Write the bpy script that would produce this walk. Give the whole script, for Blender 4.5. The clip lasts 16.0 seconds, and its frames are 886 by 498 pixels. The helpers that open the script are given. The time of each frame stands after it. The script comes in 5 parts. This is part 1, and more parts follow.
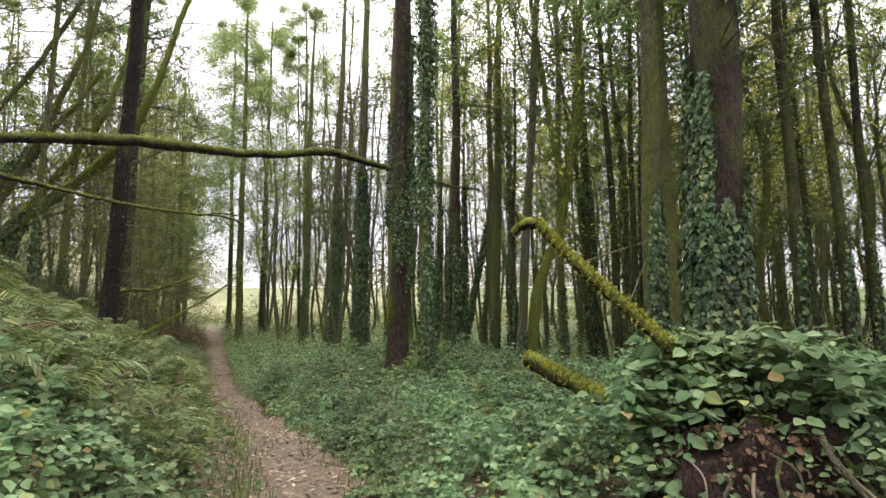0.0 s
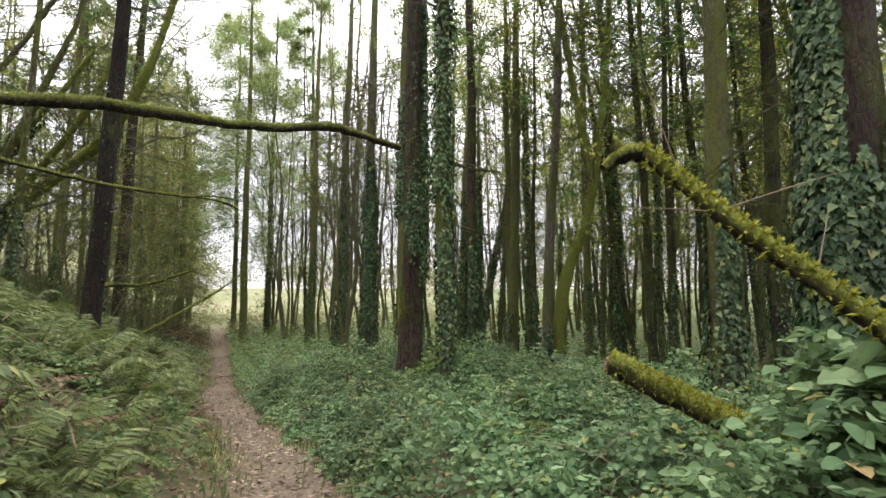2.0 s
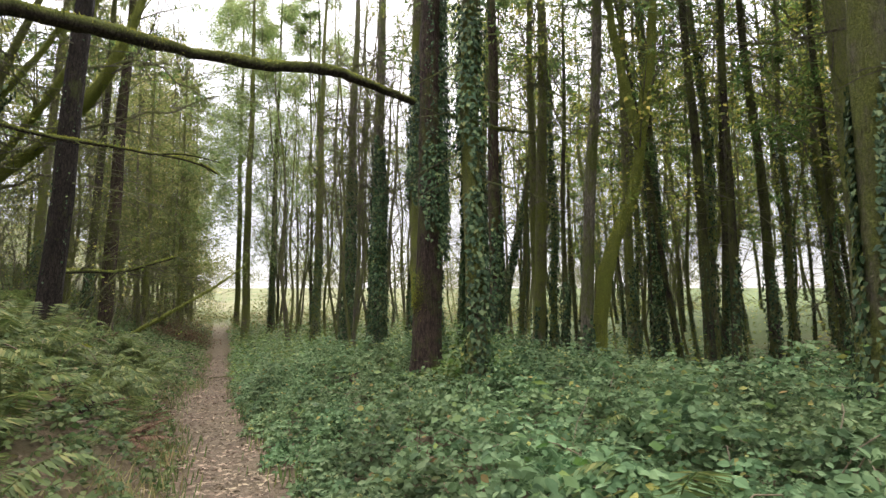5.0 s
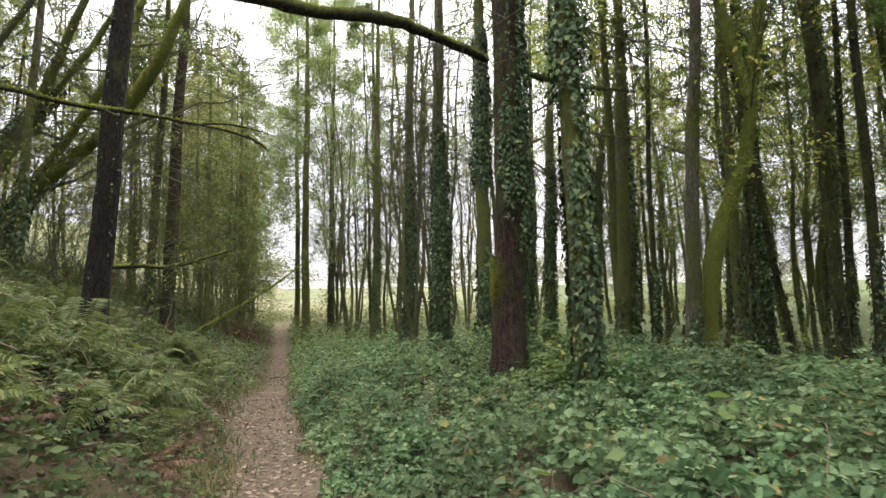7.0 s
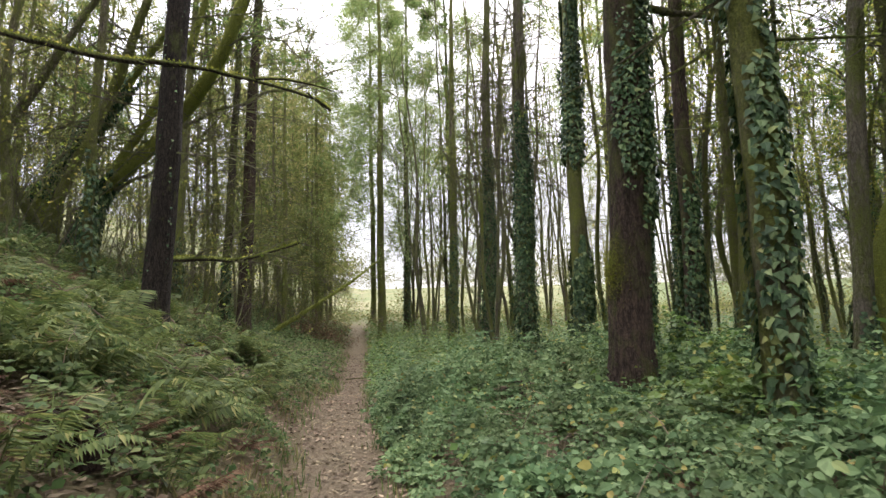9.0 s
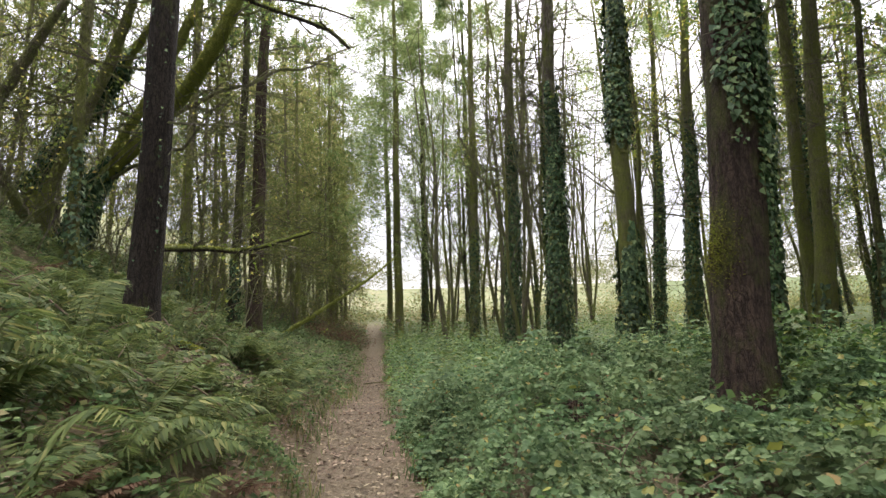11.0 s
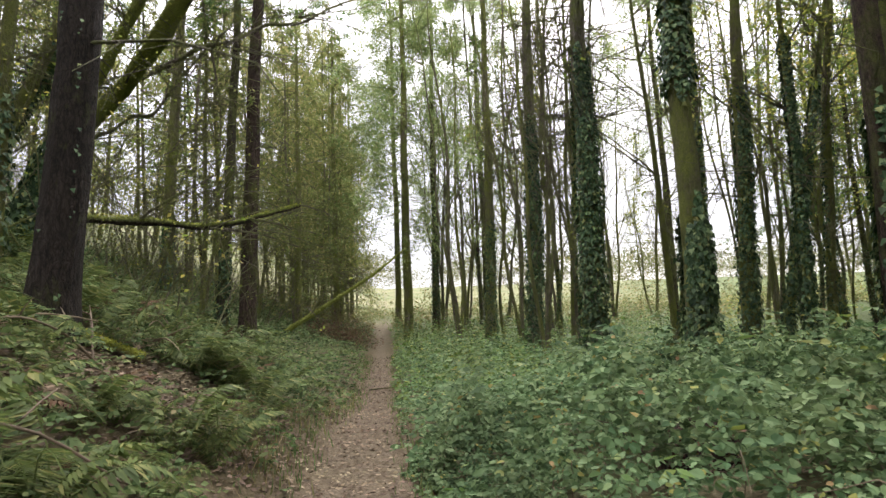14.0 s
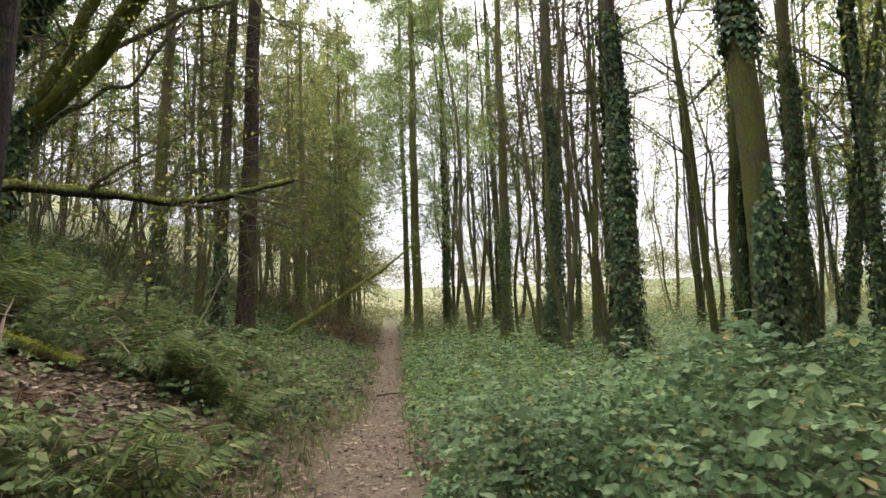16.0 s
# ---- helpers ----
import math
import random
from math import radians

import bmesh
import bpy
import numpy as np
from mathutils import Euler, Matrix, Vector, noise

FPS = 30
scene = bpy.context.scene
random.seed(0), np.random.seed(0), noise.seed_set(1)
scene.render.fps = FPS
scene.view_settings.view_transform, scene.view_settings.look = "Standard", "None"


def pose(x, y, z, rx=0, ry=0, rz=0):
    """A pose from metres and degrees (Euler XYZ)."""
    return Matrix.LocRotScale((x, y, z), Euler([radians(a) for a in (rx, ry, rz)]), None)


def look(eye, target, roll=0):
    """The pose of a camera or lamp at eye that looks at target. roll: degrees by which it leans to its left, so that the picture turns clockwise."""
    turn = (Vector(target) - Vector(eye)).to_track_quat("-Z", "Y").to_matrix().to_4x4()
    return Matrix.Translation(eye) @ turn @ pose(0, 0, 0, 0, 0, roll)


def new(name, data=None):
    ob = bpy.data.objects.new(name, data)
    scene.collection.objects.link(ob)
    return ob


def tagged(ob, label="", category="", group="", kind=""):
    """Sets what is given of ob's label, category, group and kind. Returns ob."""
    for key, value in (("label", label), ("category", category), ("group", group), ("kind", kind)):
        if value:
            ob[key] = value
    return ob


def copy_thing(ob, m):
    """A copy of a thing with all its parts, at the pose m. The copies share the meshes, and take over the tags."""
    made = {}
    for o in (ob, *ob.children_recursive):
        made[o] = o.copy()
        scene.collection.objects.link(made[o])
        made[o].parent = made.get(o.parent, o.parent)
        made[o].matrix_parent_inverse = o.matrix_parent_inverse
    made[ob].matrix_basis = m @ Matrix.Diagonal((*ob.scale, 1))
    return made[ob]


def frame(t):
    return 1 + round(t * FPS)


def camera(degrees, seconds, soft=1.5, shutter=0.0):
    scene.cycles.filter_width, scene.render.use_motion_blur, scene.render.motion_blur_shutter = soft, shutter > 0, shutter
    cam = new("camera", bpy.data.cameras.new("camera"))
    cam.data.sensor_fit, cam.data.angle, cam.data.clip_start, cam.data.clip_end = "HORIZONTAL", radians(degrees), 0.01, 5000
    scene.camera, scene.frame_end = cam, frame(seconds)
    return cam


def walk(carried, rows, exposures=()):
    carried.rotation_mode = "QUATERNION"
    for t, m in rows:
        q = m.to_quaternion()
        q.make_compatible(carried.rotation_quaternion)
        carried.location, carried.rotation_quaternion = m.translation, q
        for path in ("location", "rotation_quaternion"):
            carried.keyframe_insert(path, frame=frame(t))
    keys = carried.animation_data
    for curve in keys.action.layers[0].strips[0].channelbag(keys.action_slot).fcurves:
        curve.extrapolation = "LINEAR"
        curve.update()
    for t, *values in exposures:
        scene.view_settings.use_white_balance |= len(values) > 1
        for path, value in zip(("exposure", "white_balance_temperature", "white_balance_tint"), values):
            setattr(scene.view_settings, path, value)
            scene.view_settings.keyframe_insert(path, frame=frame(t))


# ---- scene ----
cam = camera(75.0, 16.0, 1.4, 0.25)
PATH = [
    (0, (0.0, 0.0, 1.3), (0.727, 1.846, 1.553), -1.31),
    (0.5, (0.083, 0.308, 1.29), (0.801, 2.157, 1.544), -1.32),
    (1, (0.123, 0.701, 1.279), (0.833, 2.553, 1.535), -1.24),
    (1.5, (0.192, 1.031, 1.254), (0.9, 2.884, 1.512), -1.17),
    (2, (0.333, 1.424, 1.234), (1.034, 3.279, 1.49), -1.28),
    (2.5, (0.415, 1.784, 1.198), (1.108, 3.642, 1.454), -1.21),
    (3, (0.486, 2.122, 1.204), (1.174, 3.983, 1.459), -1.15),
    (3.5, (0.623, 2.479, 1.17), (1.311, 4.339, 1.428), -1.27),
    (3.7, (0.665, 2.624, 1.178), (1.352, 4.485, 1.436), -1.23),
    (5.8, (0.888, 4.088, 1.018), (1.517, 5.969, 1.275), -1.68),
    (6, (0.884, 4.236, 1.037), (1.485, 6.126, 1.295), -1.69),
    (6.5, (0.899, 4.59, 1.002), (1.447, 6.496, 1.261), -1.75),
    (7, (0.948, 5.007, 1.017), (1.437, 6.929, 1.273), -1.86),
    (7.5, (0.924, 5.368, 0.995), (1.331, 7.308, 1.256), -1.82),
    (8, (0.921, 5.791, 1.012), (1.232, 7.75, 1.272), -1.74),
    (8.5, (0.984, 6.211, 1.001), (1.256, 8.175, 1.261), -1.87),
    (9, (0.996, 6.575, 0.98), (1.235, 8.543, 1.244), -1.85),
    (9.2, (0.975, 6.736, 0.981), (1.204, 8.705, 1.246), -1.85),
    (11.3, (0.813, 8.334, 0.965), (1.006, 10.307, 1.232), -2.16),
    (11.5, (0.811, 8.48, 0.969), (1.005, 10.453, 1.234), -2.16),
    (12, (0.863, 8.913, 0.961), (1.045, 10.887, 1.223), -2.32),
    (12.5, (0.812, 9.311, 0.95), (0.983, 11.286, 1.214), -2.23),
    (13, (0.754, 9.668, 0.96), (0.921, 11.643, 1.226), -2.11),
    (13.5, (0.819, 10.073, 0.929), (0.985, 12.049, 1.194), -2.39),
    (14, (0.826, 10.396, 0.933), (0.991, 12.371, 1.198), -2.39),
    (14.5, (0.784, 10.773, 0.961), (0.945, 12.749, 1.225), -2.22),
    (15, (0.805, 11.113, 0.926), (0.965, 13.089, 1.19), -2.30),
    (15.5, (0.825, 11.492, 0.917), (0.979, 13.469, 1.18), -2.42),
    (16, (0.768, 11.887, 0.916), (0.906, 13.864, 1.182), -2.40),
]
walk(cam, [(t, look(eye, target, roll)) for t, eye, target, roll in PATH], exposures=[(0, 1.54, 6540, 13), (16, 1.54, 6540, 13)])

# ---------------------------------------------------------------- light
world = bpy.data.worlds.new("overcast_sky")
scene.world = world
world.use_nodes = True
wn, wl = world.node_tree.nodes, world.node_tree.links
wn.clear()
sky = wn.new("ShaderNodeTexSky")
sky.sky_type = "NISHITA"
sky.sun_disc = False
sky.sun_elevation = radians(38)
sky.sun_rotation = radians(20)
cloud = wn.new("ShaderNodeMix")
cloud.data_type = "RGBA"
cloud.inputs[0].default_value = 0.88
# an overcast sky, brightest overhead and dimmer towards the horizon
way = wn.new("ShaderNodeTexCoord")
split = wn.new("ShaderNodeSeparateXYZ")
rise = wn.new("ShaderNodeMapRange")
rise.inputs[3].default_value, rise.inputs[4].default_value = 0.16, 1.5
steep = wn.new("ShaderNodeMath")
steep.operation = "POWER"
steep.use_clamp = True
steep.inputs[1].default_value = 1.9
veil = wn.new("ShaderNodeMix")
veil.data_type = "RGBA"
veil.blend_type = "MULTIPLY"
veil.inputs[0].default_value = 1.0
veil.inputs[6].default_value = (15.5, 15.2, 16.0, 1)
wl.new(way.outputs["Generated"], split.inputs[0])
wl.new(split.outputs[2], steep.inputs[0])
wl.new(steep.outputs[0], rise.inputs[0])
wl.new(rise.outputs[0], veil.inputs[7])
wl.new(veil.outputs[2], cloud.inputs[7])
wbg = wn.new("ShaderNodeBackground")
wbg.inputs[1].default_value = 0.13
wout = wn.new("ShaderNodeOutputWorld")
wl.new(sky.outputs[0], cloud.inputs[6])
wl.new(cloud.outputs[2], wbg.inputs[0])
wl.new(wbg.outputs[0], wout.inputs[0])

sun_data = bpy.data.lights.new("sun", "SUN")
sun_data.energy = 1.0
sun_data.angle = radians(25)
sun_data.color = (1.0, 0.96, 0.9)
sun_ob = new("sun", sun_data)
sun_ob.matrix_world = look((0, 0, 30), (-0.34 * 23, -0.94 * 23, 30 - 18))

rng = np.random.default_rng(7)


# ---------------------------------------------------------------- materials
def material(name):
    m = bpy.data.materials.new(name)
    m.use_nodes = True
    t = m.node_tree
    b = t.nodes["Principled BSDF"]
    return m, t.nodes, t.links, b


def noise_fac(n, l, scale, detail=5.0, rough=0.6, lo=0.35, hi=0.65, coord="Object", stretch=(1, 1, 1)):
    tc = n.new("ShaderNodeTexCoord")
    mp = n.new("ShaderNodeMapping")
    mp.inputs["Scale"].default_value = stretch
    tx = n.new("ShaderNodeTexNoise")
    tx.inputs["Scale"].default_value = scale
    tx.inputs["Detail"].default_value = detail
    tx.inputs["Roughness"].default_value = rough
    mr = n.new("ShaderNodeMapRange")
    mr.inputs[1].default_value, mr.inputs[2].default_value = lo, hi
    l.new(tc.outputs[coord], mp.inputs[0])
    l.new(mp.outputs[0], tx.inputs[0])
    l.new(tx.outputs[0], mr.inputs[0])
    return mr.outputs[0]


def mixed(n, l, fac, a, b):
    mx = n.new("ShaderNodeMix")
    mx.data_type = "RGBA"
    for slot, value in ((0, fac), (6, a), (7, b)):
        if isinstance(value, (tuple, float, int)):
            mx.inputs[slot].default_value = (*value, 1) if isinstance(value, tuple) else value
        else:
            l.new(value, mx.inputs[slot])
    return mx.outputs[2]


def bumped(n, l, b, height, strength=0.6, distance=0.02):
    bp = n.new("ShaderNodeBump")
    bp.inputs["Strength"].default_value = strength
    bp.inputs["Distance"].default_value = distance
    l.new(height, bp.inputs["Height"])
    l.new(bp.outputs[0], b.inputs["Normal"])


def bark(name, dark, light, moss_lo, moss_hi, moss=(0.115, 0.135, 0.03), upward=0.0):
    """Fissured bark with moss in patches; upward: how far the moss keeps to upper sides."""
    m, n, l, b = material(name)
    fis = noise_fac(n, l, 26, 7, 0.75, 0.36, 0.62, stretch=(1, 1, 0.25))
    big = noise_fac(n, l, 1.3, 4, 0.6, 0.35, 0.7)
    tc = n.new("ShaderNodeTexCoord")
    wob = n.new("ShaderNodeTexNoise")
    wob.inputs["Scale"].default_value = 9
    add = n.new("ShaderNodeMixRGB")
    add.blend_type = "LINEAR_LIGHT"
    add.inputs[0].default_value = 0.05
    mp = n.new("ShaderNodeMapping")
    mp.inputs["Scale"].default_value = (1, 1, 0.3)
    vo = n.new("ShaderNodeTexVoronoi")
    vo.feature = "DISTANCE_TO_EDGE"
    vo.inputs["Scale"].default_value = 24
    ed = n.new("ShaderNodeMapRange")
    ed.inputs[1].default_value, ed.inputs[2].default_value = 0.0, 0.16
    l.new(tc.outputs["Object"], wob.inputs[0])
    l.new(tc.outputs["Object"], add.inputs[1])
    l.new(wob.outputs["Color"], add.inputs[2])
    l.new(add.outputs[0], mp.inputs[0])
    l.new(mp.outputs[0], vo.inputs["Vector"])
    l.new(vo.outputs[0], ed.inputs[0])
    rid = n.new("ShaderNodeMath")
    rid.operation = "MULTIPLY"
    l.new(fis, rid.inputs[0])
    l.new(ed.outputs[0], rid.inputs[1])
    half = n.new("ShaderNodeMath")
    half.operation = "MULTIPLY_ADD"
    half.inputs[1].default_value, half.inputs[2].default_value = 0.5, 0.0
    l.new(fis, half.inputs[0])
    top = n.new("ShaderNodeMath")
    top.operation = "MULTIPLY_ADD"
    top.inputs[1].default_value = 0.75
    l.new(rid.outputs[0], top.inputs[0])
    l.new(half.outputs[0], top.inputs[2])
    fis = top.outputs[0]
    base = mixed(n, l, fis, dark, light)
    base = mixed(n, l, big, base, mixed(n, l, fis, dark, tuple(0.5 * v for v in light)))
    patch = noise_fac(n, l, 2.4, 6, 0.72, moss_lo, moss_hi, stretch=(1, 1, 0.5))
    if upward:
        ge = n.new("ShaderNodeNewGeometry")
        sp = n.new("ShaderNodeSeparateXYZ")
        l.new(ge.outputs["Normal"], sp.inputs[0])
        up = n.new("ShaderNodeMapRange")
        up.inputs[1].default_value, up.inputs[2].default_value = -0.5, 0.5
        l.new(sp.outputs[2], up.inputs[0])
        ml = n.new("ShaderNodeMath")
        ml.operation = "MULTIPLY"
        l.new(up.outputs[0], ml.inputs[0])
        l.new(patch, ml.inputs[1])
        patch = ml.outputs[0]
    grain = noise_fac(n, l, 60, 3, 0.6, 0.3, 0.7)
    mossy = mixed(n, l, grain, tuple(0.55 * v for v in moss), tuple(1.25 * v for v in moss))
    l.new(mixed(n, l, patch, base, mossy), b.inputs["Base Color"])
    b.inputs["Roughness"].default_value = 0.92
    b.inputs["Specular IOR Level"].default_value = 0.2
    bumped(n, l, b, fis, 1.0, 0.05)
    return m


def leaf_material(name, colors, rough=0.45, through_light=0.35, spec=0.35):
    """Leaves: the colour varies from leaf to leaf; some light passes through."""
    m, n, l, b = material(name)
    ge = n.new("ShaderNodeNewGeometry")
    ramp = n.new("ShaderNodeValToRGB")
    ramp.color_ramp.interpolation = "LINEAR"
    while len(ramp.color_ramp.elements) < len(colors):
        ramp.color_ramp.elements.new(0.5)
    for e, (at, c) in zip(ramp.color_ramp.elements, colors):
        e.position, e.color = at, (*c, 1)
    l.new(ge.outputs["Random Per Island"], ramp.inputs[0])
    patch = noise_fac(n, l, 0.9, 3, 0.6, 0.3, 0.7)
    dim = n.new("ShaderNodeHueSaturation")
    mr = n.new("ShaderNodeMapRange")
    mr.inputs[3].default_value, mr.inputs[4].default_value = 0.6, 1.33
    l.new(patch, mr.inputs[0])
    l.new(mr.outputs[0], dim.inputs["Value"])
    warm = n.new("ShaderNodeMapRange")
    warm.inputs[3].default_value, warm.inputs[4].default_value = 0.466, 0.515
    l.new(noise_fac(n, l, 0.55, 4, 0.7, 0.32, 0.68), warm.inputs[0])
    l.new(warm.outputs[0], dim.inputs["Hue"])
    l.new(ramp.outputs[0], dim.inputs["Color"])
    l.new(dim.outputs[0], b.inputs["Base Color"])
    b.inputs["Roughness"].default_value = rough
    b.inputs["Specular IOR Level"].default_value = spec
    tr = n.new("ShaderNodeBsdfTranslucent")
    l.new(dim.outputs[0], tr.inputs[0])
    mx = n.new("ShaderNodeMixShader")
    mx.inputs[0].default_value = through_light
    l.new(b.outputs[0], mx.inputs[1])
    l.new(tr.outputs[0], mx.inputs[2])
    l.new(mx.outputs[0], n["Material Output"].inputs[0])
    return m


BARK_FIR = bark("bark_fir", (0.022, 0.015, 0.011), (0.125, 0.086, 0.064), 0.46, 0.7)
BARK_DARK = bark("bark_dark", (0.018, 0.014, 0.01), (0.095, 0.077, 0.056), 0.4, 0.64, (0.13, 0.15, 0.035))
BARK_MOSS = bark("bark_moss", (0.045, 0.039, 0.027), (0.25, 0.215, 0.155), 0.33, 0.56, (0.17, 0.19, 0.042))
BARK_SMOOTH = bark("bark_smooth", (0.07, 0.06, 0.042), (0.26, 0.23, 0.17), 0.42, 0.6, (0.13, 0.15, 0.035))
BARK_TWIG = bark("bark_twig", (0.06, 0.052, 0.04), (0.24, 0.205, 0.15), 0.4, 0.6, (0.17, 0.19, 0.055))
LOG_MOSS = bark("log_moss", (0.025, 0.018, 0.012), (0.1, 0.07, 0.045), 0.25, 0.42, (0.28, 0.31, 0.045), 1.0)
BRANCH_MOSS = bark("branch_moss", (0.022, 0.018, 0.014), (0.1, 0.08, 0.055), 0.25, 0.42, (0.17, 0.2, 0.035), 1.0)
BARK_GREEN = bark("bark_green", (0.04, 0.035, 0.02), (0.17, 0.15, 0.09), 0.2, 0.42, (0.21, 0.24, 0.045))
BARK_BLACK = bark("bark_black", (0.012, 0.009, 0.007), (0.062, 0.048, 0.036), 0.55, 0.78)
BROKEN_WOOD = bark("broken_wood", (0.13, 0.08, 0.05), (0.38, 0.27, 0.18), 0.8, 0.95)

IVY = leaf_material("ivy_leaf", [(0.0, (0.014, 0.036, 0.013)), (0.6, (0.047, 0.094, 0.037)), (0.94, (0.14, 0.205, 0.085)), (1.0, (0.2, 0.22, 0.07))], 0.55, 0.2, 0.2)
BRAMBLE = leaf_material("bramble_leaf", [(0.0, (0.052, 0.1, 0.042)), (0.5, (0.116, 0.19, 0.081)), (0.96, (0.188, 0.274, 0.128)), (0.988, (0.3, 0.3, 0.08)), (1.0, (0.27, 0.19, 0.09))], 0.65, 0.38, 0.15)
HERB = leaf_material("herb_leaf", [(0.0, (0.07, 0.14, 0.03)), (0.8, (0.13, 0.21, 0.05)), (1.0, (0.24, 0.26, 0.05))], 0.5, 0.4)
FERN = leaf_material("fern_leaf", [(0.0, (0.05, 0.083, 0.025)), (0.7, (0.112, 0.16, 0.045)), (1.0, (0.22, 0.23, 0.08))], 0.6, 0.4, 0.2)
FERN_DEAD = leaf_material("fern_dead", [(0.0, (0.07, 0.045, 0.025)), (1.0, (0.19, 0.13, 0.07))], 0.8, 0.2, 0.1)
NEEDLE = leaf_material("fir_needles", [(0.0, (0.06, 0.115, 0.035)), (0.7, (0.12, 0.19, 0.055)), (1.0, (0.2, 0.27, 0.08))], 0.6, 0.58, 0.15)
LARCH = leaf_material("larch_needles", [(0.0, (0.14, 0.18, 0.055)), (0.6, (0.22, 0.255, 0.085)), (1.0, (0.36, 0.34, 0.14))], 0.7, 0.65, 0.1)
# needles lightened in colour for the haze and backlight on tall crowns
HAZED_FIR = leaf_material("light_fir_needles", [(0.0, (0.15, 0.22, 0.075)), (0.6, (0.24, 0.32, 0.12)), (1.0, (0.33, 0.38, 0.16))], 0.7, 0.6, 0.1)
AUTUMN = leaf_material("autumn_leaf", [(0.0, (0.11, 0.17, 0.03)), (0.6, (0.2, 0.25, 0.05)), (1.0, (0.42, 0.38, 0.09))], 0.55, 0.72)
LITTER = leaf_material("fallen_leaf", [(0.0, (0.06, 0.045, 0.028)), (0.5, (0.145, 0.11, 0.068)), (0.9, (0.25, 0.195, 0.125)), (1.0, (0.34, 0.28, 0.18))], 0.75, 0.1, 0.2)
# distance haze put into the leaf colour of the far hedges
HAZED_SCRUB = leaf_material("far_scrub", [(0.0, (0.11, 0.135, 0.06)), (0.7, (0.18, 0.19, 0.095)), (1.0, (0.26, 0.235, 0.13))], 0.8, 0.4, 0.05)
GRASS = leaf_material("grass_blade", [(0.0, (0.06, 0.11, 0.03)), (0.7, (0.12, 0.18, 0.05)), (1.0, (0.24, 0.23, 0.09))], 0.6, 0.35)
BANK_LEAF = leaf_material("bank_leaf", [(0.0, (0.04, 0.072, 0.025)), (0.5, (0.09, 0.143, 0.05)), (0.95, (0.165, 0.215, 0.085)), (1.0, (0.22, 0.17, 0.08))], 0.65, 0.38, 0.15)
STEM = leaf_material("dry_stem", [(0.0, (0.08, 0.06, 0.038)), (1.0, (0.2, 0.16, 0.105))], 0.8, 0.0, 0.2)


def path_centre(y):
    return np.interp(y, [-20, 0, 4, 8, 14, 20, 30, 60, 400], [-0.6, 0.15, 0.72, 0.93, 0.62, 0.38, 0.22, -0.3, -6])


def path_level(y):
    return np.interp(y, [-30, 0, 4, 7.5, 11, 14, 18, 22, 26, 32, 42, 60, 90, 150, 250, 600],
                     [0.6, 0.04, -0.09, -0.23, -0.42, -0.5, -0.62, -0.75, -0.72, -0.3, 0.35, 1.9, 4.2, 9.5, 17.5, 24])


def smooth(a, b, v):
    u = np.clip((v - a) / (b - a), 0, 1)
    return u * u * (3 - 2 * u)


def wave(x, y, seed, scale):
    """A soft two-dimensional undulation between -1 and 1."""
    r = np.random.default_rng(seed)
    total = 0
    for _ in range(7):
        a, k, ph = r.uniform(0, 6.28), r.uniform(0.6, 2.2) / scale, r.uniform(0, 6.28)
        total = total + np.sin(k * (np.cos(a) * x + np.sin(a) * y) * 6.28 + ph)
    return total / 4.0


def ground_height(x, y):
    x, y = np.asarray(x, float), np.asarray(y, float)
    c, base = path_centre(y), path_level(y)
    left = np.maximum(c - 0.5 - x, 0)
    far = smooth(20, 45, y)
    gentle = smooth(20, 29, y)
    bank = (1.6 * (1 - np.exp(-np.maximum(left - 0.15, 0) / (1.9 + 3.2 * gentle))) + 0.15 * np.minimum(left, 16)) * (1 - 0.4 * far)
    bank = bank + 0.13 * np.clip(left - 1.9, 0, 6) * (1 - gentle)
    hill = 0.34 * np.clip(left - 4.5, 0, 45)
    right = np.maximum(x - c - 0.5, 0)
    mound = 0.32 * smooth(0.2, 2.4, right) * np.exp(-((y - 13.5) / 7.0) ** 2) + 0.14 * smooth(0.1, 1.5, right)
    drop = -0.055 * np.clip(right - 4.0, 0, 9) * (1 - far) + 0.09 * np.clip(right - 15, 0, 45) * (1 - smooth(30, 60, y))
    worn = -0.05 * np.exp(-((x - c) / 0.45) ** 2)
    rough_ground = 0.06 * wave(x, y, 3, 2.6) * smooth(0.45, 1.2, np.abs(x - c)) + 0.02 * wave(x, y, 4, 0.8)
    return base + bank + hill + mound + drop + worn + rough_ground


def ground_at(x, y):
    return float(ground_height(x, y))


# ---------------------------------------------------------------- mesh building
def mesh_from(name, verts, quads, mats, index=None, shade=False):
    """A mesh from arrays of vertices and four-cornered faces (three-cornered where the last two agree)."""
    verts, quads = np.asarray(verts, np.float32), np.asarray(quads, np.int32)
    me = bpy.data.meshes.new(name)
    k = quads.shape[1]
    me.vertices.add(len(verts))
    me.vertices.foreach_set("co", verts.ravel())
    me.loops.add(quads.size)
    me.loops.foreach_set("vertex_index", quads.ravel())
    me.polygons.add(len(quads))
    me.polygons.foreach_set("loop_start", np.arange(0, quads.size, k, dtype=np.int32))
    for m in mats if isinstance(mats, (list, tuple)) else [mats]:
        me.materials.append(m)
    if index is not None:
        me.polygons.foreach_set("material_index", np.asarray(index, np.int32))
    me.update(calc_edges=True)
    me.polygons.foreach_set("use_smooth", np.full(len(quads), shade))
    me.validate()
    return me


